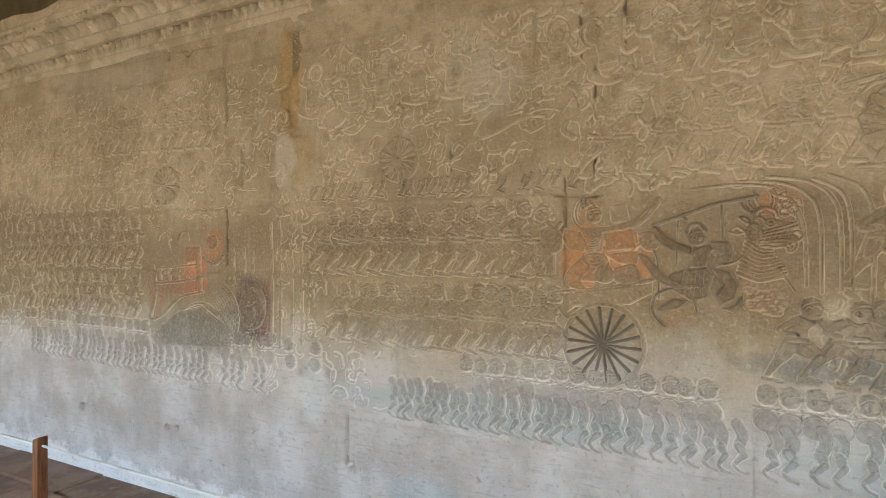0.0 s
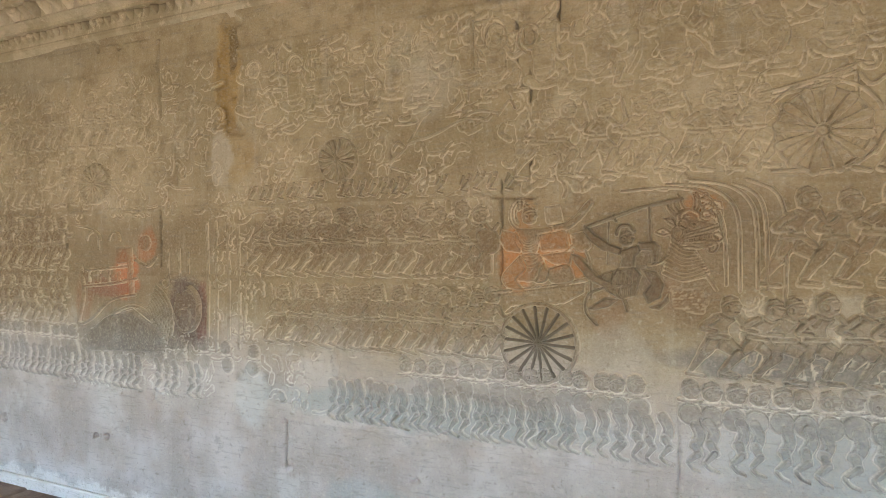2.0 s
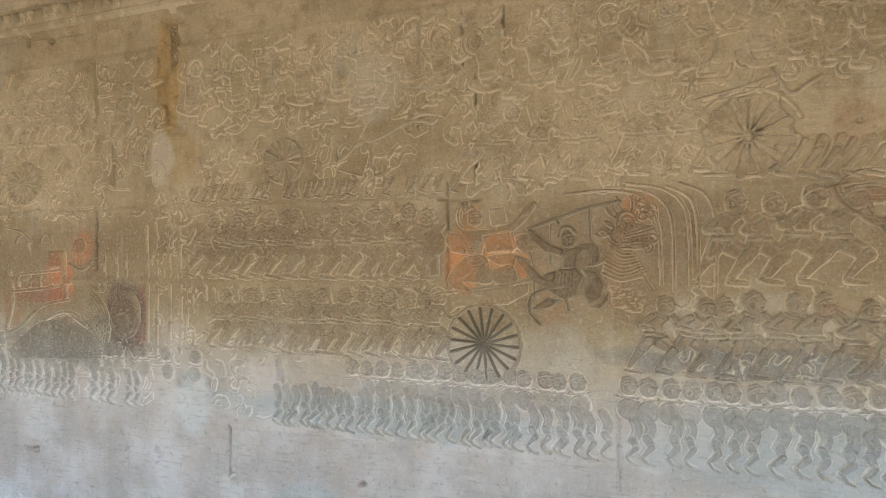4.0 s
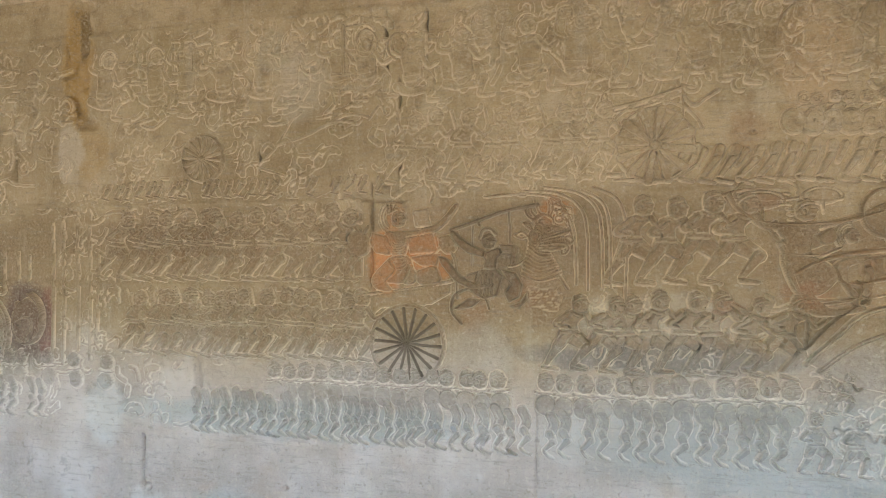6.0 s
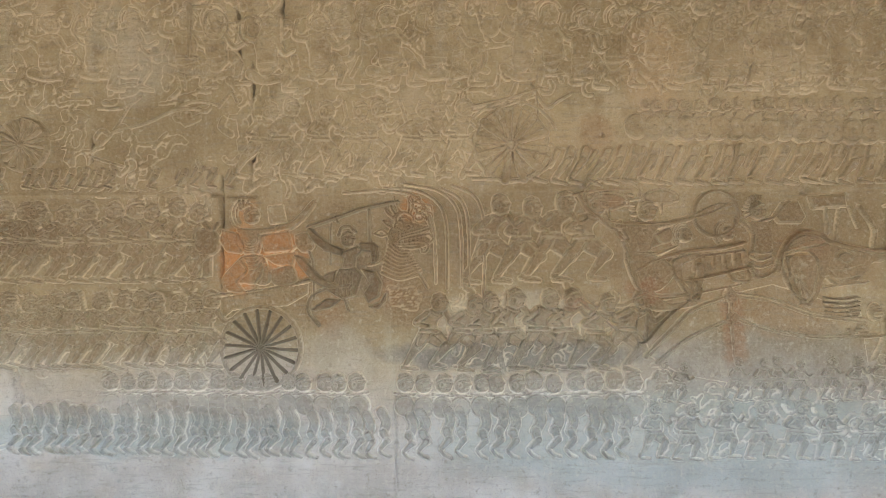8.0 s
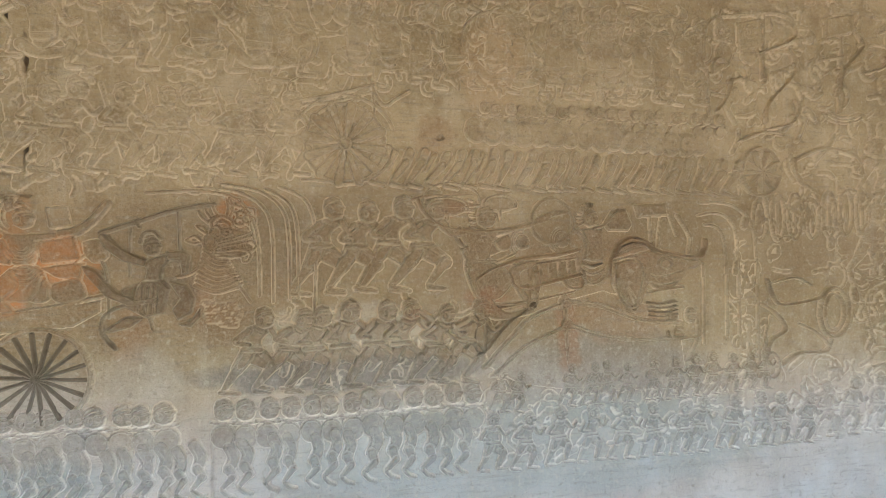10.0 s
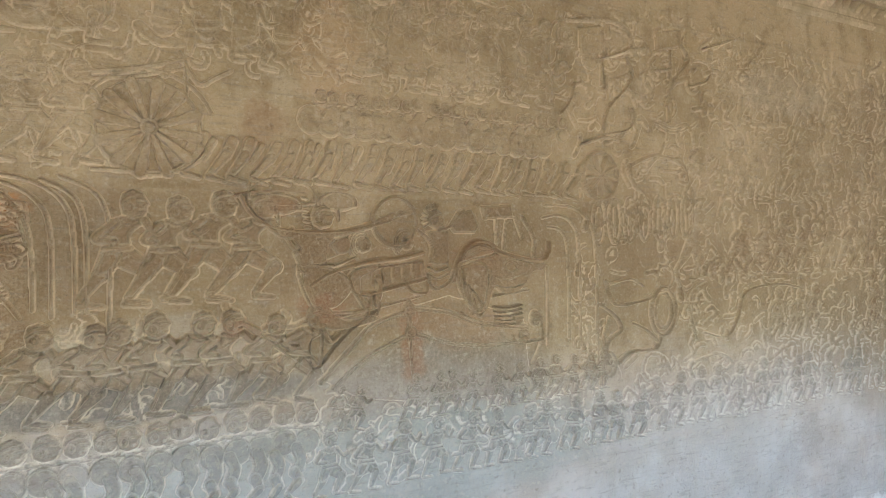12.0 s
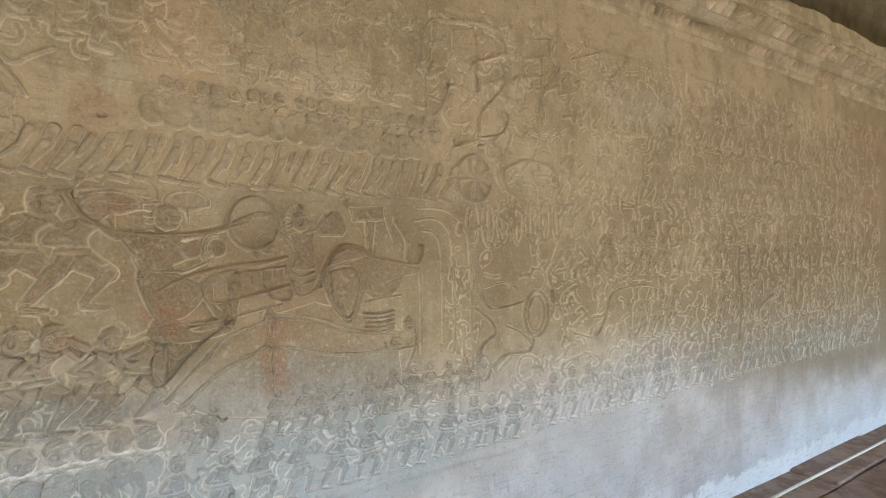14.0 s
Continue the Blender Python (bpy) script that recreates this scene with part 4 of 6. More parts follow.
# hanging bands that bend over the procession
for k, run in enumerate([
    [(0.336, 1.787), (0.501, 1.796), (0.630, 1.771), (0.695, 1.677), (0.710, 1.561), (0.712, 1.423)],
    [(0.502, 1.808), (0.642, 1.794), (0.729, 1.735), (0.757, 1.631), (0.758, 1.400)],
    [(0.572, 1.823), (0.712, 1.798), (0.792, 1.734), (0.814, 1.630), (0.818, 1.411)],
    [(0.734, 1.804), (0.815, 1.757), (0.844, 1.653), (0.848, 1.411)],
    [(0.781, 1.815), (0.873, 1.768), (0.908, 1.664), (0.909, 1.537), (0.902, 1.343)],
]):
    r, put = carved("carved_band", "long carved band bending downwards like a banner", seed=20 + k)
    r.line(run, 0.009, 0.008, 0.010)
    put()
for k, run in enumerate([
    [(2.469, 1.720), (2.553, 1.732), (2.624, 1.696), (2.656, 1.588), (2.664, 1.175)],
    [(2.497, 1.683), (2.567, 1.665), (2.599, 1.565), (2.606, 1.202)],
    [(2.483, 1.774), (2.624, 1.767), (2.716, 1.698), (2.747, 1.563), (2.755, 1.096)],
    [(2.493, 1.518), (2.496, 1.185)],
    [(2.816, 1.290), (2.786, 1.193), (2.773, 0.996)],
]):
    r, put = carved("carved_band", "long carved band bending downwards like a banner", seed=30 + k)
    r.line(run, 0.009, 0.006, 0.010)
    put()
for x in (393, 408, 429, 447, 460):
    r, put = carved("carved_band", "upright carved band on the pale wall", seed=x)
    a, b = ((-1.849, 1.704), (-1.835, 1.030)) if x < 400 else ((-1.787, 1.719), (-1.773, 1.003)) if x < 420 else ((-1.702, 1.732), (-1.689, 1.071)) if x < 440 else ((-1.630, 1.685), (-1.617, 1.030)) if x < 450 else ((-1.571, 1.562), (-1.583, 1.107))
    r.line([a, ((a[0] + b[0]) / 2 + 0.006, (a[1] + b[1]) / 2), b], 0.0118, 0.006)
    put()

# rings, discs and canopies
for c, rx, rz, wide, high, full, label in (
    ((1.821, 1.695), 0.084, 0.088, 0.013, 0.010, 0.003, "carved ring held by the riders"),
    ((0.842, 2.328), 0.060, 0.070, 0.010, 0.006, 0.003, "faint carved disc"),
    ((0.852, 2.337), 0.068, 0.075, 0.008, 0.005, 0.002, "faint carved disc"),
    ((0.337, 2.520), 0.055, 0.06, 0.009, 0.005, 0.002, "faint carved disc"),
):
    r, put = carved("carved_ring", label, seed=41)
    r.oval(c, rx, rz, full, 0.1).ring(c, rx, rz, wide, high)
    r.line([(c[0] - rx * 0.8, c[1] + 0.002), (c[0] - 0.01, c[1] + 0.02), (c[0] + rx * 0.7, c[1] + 0.035)], 0.018, high * 0.7)
    put()
for c, rx, rz, label in (((1.402, 1.746), 0.078, 0.036, "rust-stained carved parasol"), ((1.609, 1.760), 0.066, 0.034, "carved parasol beside a ring"),
                         ((1.417, 1.777), 0.110, 0.060, "wide carved canopy"), ((1.588, 2.384), 0.13, 0.12, "large faint carved canopy")):
    r, put = carved("carved_parasol", label, seed=44)
    r.ring(c, rx, rz, 0.010, 0.007, start=-10, stop=190)
    r.line([(c[0] - rx, c[1] - rz * 0.35), (c[0], c[1] - rz * 0.55), (c[0] + rx, c[1] - rz * 0.35)], 0.0074, 0.007)
    if rx < 0.1:
        r.oval(c, rx * 0.92, rz * 0.9, 0.005, 0.3)
        r.line([(c[0], c[1] - rz * 0.5), (c[0] + 0.004, c[1] - rz - 0.03)], 0.0074, 0.007)
    put()

# the elephant with its saddle
r, put = carved("carved_elephant", "carved elephant with raised trunk and ringed harness", seed=51)
r.plate([(1.565, 1.131), (1.709, 1.304), (1.870, 1.373), (2.040, 1.412), (2.375, 1.308), (2.402, 1.095), (2.322, 1.007), (1.966, 1.013), (1.686, 1.059)], 0.003, 0.05)
r.plate([(2.067, 1.487), (2.072, 1.536), (2.098, 1.590), (2.155, 1.617), (2.217, 1.610), (2.248, 1.577), (2.297, 1.562), (2.385, 1.542), (2.477, 1.531), (2.463, 1.504), (2.416, 1.496), (2.365, 1.431), (2.289, 1.408), (2.237, 1.437), (2.201, 1.353), (2.143, 1.344), (2.094, 1.413)], 0.008, 0.007, curve=True)
r.plate([(2.077, 1.540), (2.103, 1.585), (2.157, 1.610), (2.213, 1.604), (2.236, 1.577), (2.166, 1.561), (2.112, 1.547)], 0.012, 0.007, curve=True)
r.plate([(2.089, 1.524), (2.171, 1.538), (2.204, 1.481), (2.180, 1.372), (2.143, 1.357), (2.103, 1.423)], 0.011, 0.007, curve=True)
for k in range(5):
    p, q = (2.094, 1.556), (2.223, 1.597)
    r.line([(p[0] + 0.004 * k, p[1] + 0.010 * k), ((p[0] + q[0]) / 2, (p[1] + q[1]) / 2 + 0.009 * k + 0.006), (q[0] - 0.004 * k, q[1] + 0.004 * k)], 0.005, 0.005, how="cut")
for k in range(6):
    p, q = (2.120, 1.464), between((2.054, 1.430), (2.191, 1.344), k / 5)
    r.line([between(p, q, 0.25), (q[0], q[1] - 0.02 * math.sin(k * 0.63))], 0.005, 0.005, how="cut")
r.ring((2.119, 1.455), 0.028, 0.022, 0.006, 0.010, start=20, stop=200)
r.line([(2.089, 1.354), (2.130, 1.330), (2.150, 1.374), (2.165, 1.327), (2.191, 1.344)], 0.006, 0.009)
r.ring((2.311, 1.519), 0.026, 0.018, 0.006, 0.005, "add")
r.ring((2.311, 1.519), 0.040, 0.032, 0.006, 0.004, "cut", 20, 200)
r.line([(2.236, 1.446), (2.296, 1.434), (2.364, 1.449)], 0.007, 0.006, how="cut")
r.line([(2.241, 1.480), (2.284, 1.468), (2.385, 1.493)], 0.006, 0.005, how="cut")
r.line([(2.241, 1.405), (2.309, 1.416), (2.398, 1.424)], 0.011, 0.009)
put()
r, put = carved("carved_trunk", "carved elephant trunk curling upwards", seed=52)
r.line([(2.055, 1.467), (2.068, 1.532), (2.103, 1.594), (2.157, 1.623), (2.222, 1.614), (2.261, 1.583), (2.386, 1.551), (2.464, 1.544), (2.494, 1.581), (2.497, 1.618)], 0.008, 0.013, 0.014)
put(RUSTY)
r, put = carved("carved_mane", "row of dark carved strands below the elephant's ear", seed=53)
for k in range(5):
    p = (2.237, 1.361)
    r.line([(p[0], p[1] - 0.017 * k), (p[0] + 0.06, p[1] - 0.006 - 0.017 * k), (p[0] + 0.125, p[1] + 0.004 - 0.017 * k)], 0.0074, 0.012, 0.008)
put(DARK)
for k, (run, wide) in enumerate([
    ([(1.545, 1.129), (1.642, 1.228), (1.732, 1.314), (1.866, 1.362)], 0.020),
    ([(1.587, 1.105), (1.709, 1.203), (1.866, 1.274)], 0.020),
    ([(1.889, 1.373), (2.027, 1.354), (2.191, 1.298), (2.386, 1.273)], 0.024),
    ([(1.895, 1.280), (2.040, 1.233), (2.217, 1.209), (2.375, 1.219)], 0.020),
    ([(1.871, 1.395), (1.875, 1.285), (1.885, 1.119)], 0.026),
]):
    r, put = carved("carved_harness", "rust-stained carved harness strap of the elephant", seed=60 + k)
    r.line(run, wide, 0.008, wide * (0.4 if k == 4 else 1))
    r.line(run, wide * 0.35, 0.005, how="cut")
    put()
for c in ((1.874, 1.368), (1.880, 1.285)):
    r, put = carved("carved_rosette", "small round carved rosette on the harness", seed=66)
    r.oval(c, 0.026, 0.026, 0.011, 0.3).ring(c, 0.017, 0.017, 0.005, 0.004, "cut").ring(c, 0.008, 0.008, 0.004, 0.004, "cut")
    put(FIGURE, 0.004)
r, put = carved("carved_tusk", "dark bent carved shape like a tusk", seed=67)
r.line([(1.516, 1.319), (1.505, 1.253), (1.509, 1.189), (1.543, 1.191), (1.609, 1.266), (1.675, 1.325), (1.746, 1.373)], 0.0096, 0.013, 0.008)
r.line([(1.511, 1.323), (1.550, 1.307), (1.543, 1.195)], 0.0074, 0.012)
put(DARK)
r, put = carved("carved_spear", "carved spear with a leaf-shaped rust-stained head", seed=68)
r.line([(1.236, 1.376), (1.285, 1.353), (1.332, 1.323)], 0.0089, 0.012, 0.026)
r.line([(1.312, 1.336), (1.406, 1.258), (1.490, 1.191), (1.544, 1.158)], 0.0104, 0.012)
put()
r, put = carved("carved_saddle", "carved saddle seat with barred sides on the elephant", seed=69)
r.line([(1.512, 1.470), (1.587, 1.514), (1.709, 1.546), (1.847, 1.561), (1.930, 1.580)], 0.0148, 0.013, 0.014)
r.line([(1.709, 1.427), (1.801, 1.450), (1.942, 1.481)], 0.0118, 0.012)
r.line([(1.675, 1.512), (1.732, 1.524), (1.928, 1.548)], 0.0074, 0.010)
for k in range(6):
    p, q = (1.732, 1.519), (1.928, 1.553)
    u = k / 5
    a = (p[0] + (q[0] - p[0]) * u, p[1] + (q[1] - p[1]) * u)
    r.line([a, (a[0] + 0.004, a[1] - 0.055)], 0.0074, 0.011)
r.line([(1.651, 1.483), (1.669, 1.441), (1.723, 1.422), (1.714, 1.362), (1.731, 1.344)], 0.0126, 0.013, 0.010)
r.line([(1.721, 1.439), (1.759, 1.403), (1.750, 1.356)], 0.0096, 0.011)
r.line([(1.852, 1.483), (1.890, 1.434), (1.942, 1.429), (1.947, 1.460)], 0.0089, 0.011)
r.line([(1.490, 1.345), (1.642, 1.361), (1.918, 1.416)], 0.0070, 0.007)
put(RUSTY)
r, put = carved("carved_rider", "plain carved rider leaning over the saddle", seed=70)
r.plate([(1.451, 1.587), (1.508, 1.613), (1.539, 1.560), (1.549, 1.462), (1.577, 1.389), (1.635, 1.340), (1.730, 1.354), (1.736, 1.331), (1.618, 1.312), (1.556, 1.325), (1.521, 1.402), (1.489, 1.500), (1.468, 1.545)], 0.008, 0.006, curve=True)
r.plate([(1.507, 1.639), (1.601, 1.630), (1.634, 1.595), (1.568, 1.560), (1.517, 1.575)], 0.006, 0.006, curve=True)
r.plate([(1.343, 1.693), (1.413, 1.665), (1.568, 1.658), (1.721, 1.691), (1.794, 1.726), (1.847, 1.740), (1.841, 1.717), (1.739, 1.672), (1.568, 1.634), (1.414, 1.638)], 0.008, 0.006, curve=True)
r.plate([(1.584, 1.612), (1.634, 1.640), (1.652, 1.613), (1.643, 1.585), (1.605, 1.580)], 0.008, 0.006, curve=True)
r.plate([(1.643, 1.503), (1.672, 1.524), (1.748, 1.540), (1.743, 1.515), (1.690, 1.492), (1.695, 1.427), (1.724, 1.395), (1.711, 1.366), (1.679, 1.413), (1.651, 1.466)], 0.009, 0.006, curve=True)
r.plate([(1.730, 1.491), (1.766, 1.498), (1.772, 1.432), (1.749, 1.386), (1.736, 1.415), (1.748, 1.461)], 0.008, 0.006, curve=True)
put()
r, put = carved("carved_archer", "carved archer striding in a pleated loincloth", seed=77)
r.plate([(1.428, 1.664), (1.512, 1.652), (1.602, 1.660), (1.572, 1.607), (1.560, 1.548), (1.482, 1.546), (1.472, 1.602)], 0.0085, 0.006, curve=True)
r.plate([(1.478, 1.528), (1.580, 1.532), (1.660, 1.470), (1.600, 1.392), (1.520, 1.398), (1.486, 1.450)], 0.0075, 0.006, curve=True)
r.line([(1.417, 1.662), (1.444, 1.612), (1.477, 1.571), (1.469, 1.523), (1.516, 1.511)], 0.008, 0.010)
r.line([(1.598, 1.654), (1.572, 1.607), (1.559, 1.561), (1.587, 1.535), (1.669, 1.568)], 0.008, 0.010)
r.line([(1.478, 1.537), (1.587, 1.540)], 0.009, 0.010)
r.line([(1.478, 1.521), (1.577, 1.523)], 0.006, 0.009)
r.line([(1.469, 1.512), (1.490, 1.449), (1.524, 1.390), (1.576, 1.371), (1.669, 1.372), (1.732, 1.387)], 0.010, 0.011)
r.line([(1.566, 1.510), (1.559, 1.468), (1.545, 1.422), (1.568, 1.392)], 0.008, 0.009)
r.line([(1.577, 1.519), (1.653, 1.530), (1.687, 1.496), (1.660, 1.445)], 0.008, 0.009)
for k in range(5):
    p = between((1.494, 1.503), (1.563, 1.506), k / 4)
    r.line([p, (p[0] + 0.012, p[1] - 0.05)], 0.005, 0.009)
profile_head(r, 1.552, 1.708, 1.12)
for k in range(6):
    p = between((1.499, 1.770), (1.512, 1.670), k / 5)
    r.line([p, (p[0] - 0.018, p[1] + 0.004)], 0.006, 0.009)
put(FIGURE, 0.003)
r, put = carved("carved_guard", "carved seated guard with a fan-shaped headdress", seed=78)
c = (1.980, 1.708)
for k in range(9):
    a = radians(75 + 17 * k)
    r.line([(c[0] + 0.024 * math.cos(a), c[1] + 0.028 * math.sin(a)), (c[0] + 0.050 * math.cos(a), c[1] + 0.058 * math.sin(a))], 0.006, 0.010)
profile_head(r, 1.984, 1.706, 0.95)
r.plate([(1.945, 1.660), (1.995, 1.664), (2.034, 1.650), (2.030, 1.590), (2.036, 1.540), (1.960, 1.545), (1.966, 1.600)], 0.0085, 0.006, curve=True)

r.line([(1.894, 1.680), (1.947, 1.637), (1.967, 1.593), (1.957, 1.543)], 0.008, 0.010)
r.line([(1.995, 1.664), (2.040, 1.677), (2.077, 1.715), (2.102, 1.741)], 0.011, 0.011, 0.007)
r.line([(2.027, 1.659), (2.030, 1.592), (2.034, 1.542)], 0.008, 0.010)
for k in range(3):
    r.line([between((1.959, 1.552), (1.952, 1.499), k / 2), between((1.996, 1.538), (1.990, 1.481), k / 2), between((2.035, 1.551), (2.039, 1.498), k / 2)], 0.006, 0.010)
r.line([(1.952, 1.494), (1.971, 1.450), (2.005, 1.445), (2.044, 1.471), (2.060, 1.511)], 0.009, 0.010)
put(FIGURE, 0.003)
for c in ((1.700, 1.611), (1.866, 1.619)):
    r, put = carved("carved_face", "small carved face with a ridged cap", seed=79)
    r.oval(c, 0.022, 0.028, 0.007, 0.5)
    for k in range(4):
        r.ring((c[0] - 0.006, c[1]), 0.020 + 0.009 * k, 0.026 + 0.009 * k, 0.005, 0.008, start=80, stop=235)
    profile_head(r, c[0] + 0.002, c[1], 0.74)
    put(FIGURE, 0.0035)
r, put = carved("carved_bow", "long bow-shaped carved pole over the riders", seed=72)
r.line([(1.285, 1.774), (1.317, 1.718), (1.387, 1.669), (1.512, 1.654), (1.665, 1.662), (1.801, 1.698)], 0.0118, 0.012)
r.line([(1.226, 1.757), (1.326, 1.789), (1.491, 1.793)], 0.0104, 0.008)
put(RUSTY)
r, put = carved("carved_hanging", "flat carved hangings in front of the elephant", seed=73)
r.plate([(2.177, 1.761), (2.321, 1.771), (2.327, 1.718), (2.191, 1.709)], 0.006)
r.plate([(2.039, 1.682), (2.076, 1.738), (2.139, 1.746), (2.170, 1.682), (2.152, 1.655), (2.064, 1.655)], 0.006)
r.line([(2.247, 1.710), (2.253, 1.613)], 0.0118, 0.006)
r.line([(2.295, 1.706), (2.284, 1.590), (2.321, 1.567)], 0.0089, 0.006)
r.line([(2.374, 1.719), (2.429, 1.636), (2.424, 1.566)], 0.0178, 0.006)
r.line([(2.336, 1.720), (2.369, 1.637)], 0.0089, 0.006)
put()
r, put = carved("carved_groom", "small carved figures crowded below the elephant's head", seed=74)
for c in ((2.343, 1.310), (2.430, 1.307), (2.375, 1.238)):
    r.oval(c, 0.026, 0.034, 0.009, 0.5)
    for k in range(4):
        r.line([(c[0] - 0.022, c[1] + 0.02 - 0.013 * k), (c[0] + 0.02, c[1] + 0.022 - 0.013 * k)], 0.0070, 0.004, how="cut")
r.line([(2.322, 1.241), (2.348, 1.211), (2.457, 1.215)], 0.0104, 0.011)
r.line([(2.457, 1.306), (2.462, 1.210), (2.417, 1.118)], 0.0096, 0.008)
put()

# the worn elephant with the red saddle
r, put = carved("carved_elephant", "worn carved elephant with dark curled trunk and red saddle", seed=80)
r.oval((-1.985, 1.218), 0.090, 0.115, 0.009, 0.25)
r.line([(-2.059, 1.305), (-2.080, 1.175), (-2.018, 1.098), (-1.950, 1.150), (-1.959, 1.229), (-2.019, 1.226)], 0.018, 0.006, 0.008, how="add")
r.oval((-2.028, 1.204), 0.014, 0.018, 0.008, 0.6, how="add")
r.ring((-1.993, 1.227), 0.098, 0.125, 0.016, 0.013, start=-120, stop=80)
for k in range(9):
    r.ring((-2.320, 1.147), 0.060 + 0.020 * k, 0.075 + 0.018 * k, 0.009, 0.008, start=-30, stop=66)
r.line([(-2.814, 1.019), (-2.637, 1.150), (-2.430, 1.227), (-2.251, 1.168), (-2.137, 1.043)], 0.0148, 0.006)
r.plate([(-2.893, 0.996), (-2.661, 1.149), (-2.416, 1.211), (-2.159, 1.074), (-2.157, 0.960), (-2.839, 0.929)], 0.0070, 0.03)
r.ring((-2.163, 1.368), 0.030, 0.024, 0.008, 0.007)
put()
r, put = carved("carved_saddle", "red-painted carved saddle frame with a rider", seed=81)
r.plate([(-2.562, 1.575), (-2.435, 1.574), (-2.424, 1.480), (-2.550, 1.469)], 0.008)
r.line([(-2.874, 1.459), (-2.845, 1.283), (-2.885, 1.110), (-2.764, 1.145), (-2.613, 1.255), (-2.403, 1.295)], 0.0133, 0.009)
r.line([(-2.835, 1.336), (-2.579, 1.359), (-2.394, 1.390)], 0.0163, 0.010)
r.line([(-2.821, 1.432), (-2.433, 1.463)], 0.0118, 0.008)
for k in range(5):
    p, q = (-2.794, 1.425), (-2.453, 1.449)
    u = k / 4
    r.line([(p[0] + (q[0] - p[0]) * u, p[1]), (p[0] + (q[0] - p[0]) * u, p[1] - 0.06)], 0.0104, 0.008)
r.line([(-2.454, 1.564), (-2.433, 1.429), (-2.422, 1.295)], 0.0178, 0.010)
r.oval((-2.321, 1.597), 0.040, 0.045, 0.009, 0.5)
r.line([(-2.396, 1.497), (-2.301, 1.464), (-2.232, 1.515)], 0.0148, 0.008)
r.line([(-2.931, 1.709), (-2.746, 1.670), (-2.719, 1.566)], 0.0074, 0.006)
r.ring((-2.765, 1.618), 0.06, 0.05, 0.010, 0.006, start=0, stop=180)
r.ring((-2.582, 1.616), 0.045, 0.05, 0.010, 0.006, start=0, stop=180)
r.line([(-2.142, 1.564), (-2.135, 1.368)], 0.0074, 0.006)
r.line([(-2.054, 1.564), (-2.047, 1.402)], 0.0074, 0.006)
r.line([(-1.988, 1.547), (-1.983, 1.419)], 0.0074, 0.006)
put()

# chariots and canopies of the upper courses
r, put = carved("carved_chariot", "faint carved chariot shaft above a broad-spoked wheel", seed=90)
r.line([(0.824, 2.125), (0.966, 2.153), (1.120, 2.198)], 0.0133, 0.009)
r.line([(0.840, 2.110), (0.978, 2.133), (1.124, 2.175)], 0.0074, 0.006)
r.ring((1.017, 1.976), 0.190, 0.180, 0.010, 0.006, start=20, stop=150)
r.line([(1.102, 2.222), (1.157, 2.128), (1.209, 2.154), (1.258, 2.183)], 0.0118, 0.007)
r.line([(0.813, 2.139), (0.824, 2.196), (0.898, 2.229)], 0.0074, 0.005)
r.line([(1.119, 2.187), (1.124, 2.095)], 0.0074, 0.006)
r.line([(0.862, 1.842), (0.987, 1.840), (1.099, 1.847), (1.178, 1.900)], 0.0104, 0.008)
put()
r, put = carved("carved_chariot", "carved chariot with square canopies and a pole", seed=91)
r.line([(2.500, 2.373), (2.506, 2.489), (2.551, 2.550), (2.667, 2.571), (2.858, 2.592), (2.937, 2.548), (2.930, 2.480), (2.756, 2.413)], 0.0104, 0.009)
r.plate([(2.660, 2.541), (2.776, 2.569), (2.781, 2.438), (2.665, 2.417)], 0.005)
r.line([(2.781, 2.541), (2.787, 2.434)], 0.0089, 0.009)
r.plate([(3.096, 2.590), (3.252, 2.622), (3.244, 2.533), (3.095, 2.495)], 0.007)
r.line([(3.179, 2.510), (3.178, 2.414), (3.169, 2.175)], 0.0089, 0.010)
r.line([(3.259, 2.541), (3.293, 2.473), (3.197, 2.362), (3.159, 2.250)], 0.0089, 0.009)
r.line([(3.070, 2.401), (3.183, 2.425)], 0.0104, 0.009)
r.line([(2.781, 2.418), (2.780, 2.304)], 0.0074, 0.009)
r.line([(2.916, 2.447), (2.949, 2.350), (2.817, 2.205), (2.801, 2.123)], 0.0118, 0.008)
r.line([(2.635, 2.301), (2.606, 2.213), (2.563, 2.161)], 0.0089, 0.009)
r.ring((2.572, 2.334), 0.035, 0.05, 0.014, 0.009, start=20, stop=200)
r.line([(2.516, 2.329), (2.526, 2.156)], 0.0104, 0.007)
r.line([(2.785, 2.090), (2.913, 2.116), (2.964, 2.178), (2.947, 2.222)], 0.0089, 0.009)
r.line([(2.663, 2.036), (2.785, 2.077), (2.880, 2.072)], 0.0133, 0.008)
r.line([(3.281, 2.485), (3.434, 2.483), (3.424, 2.397), (3.292, 2.355)], 0.0104, 0.006)
r.line([(3.401, 2.548), (3.519, 2.589), (3.659, 2.645)], 0.0104, 0.007, 0.006)
r.line([(2.933, 1.964), (2.952, 1.889), (3.021, 1.841)], 0.0259, 0.007, 0.016)
r.line([(2.945, 1.965), (3.084, 2.015), (3.251, 1.989), (3.288, 1.909)], 0.0178, 0.006)
for k in range(3):
    r.ring((3.196, 2.187), 0.07 + 0.02 * k, 0.03 + 0.012 * k, 0.007, 0.005, start=200, stop=330)
put()
r, put = carved("carved_shrine", "small faint carved frames and panels", seed=92)
r.line([(-1.167, 2.519), (-1.167, 2.418), (-1.060, 2.419), (-1.060, 2.520), (-1.167, 2.519)], 0.0074, 0.006, curve=False)
r.line([(-1.140, 2.498), (-1.134, 2.422)], 0.0070, 0.006)
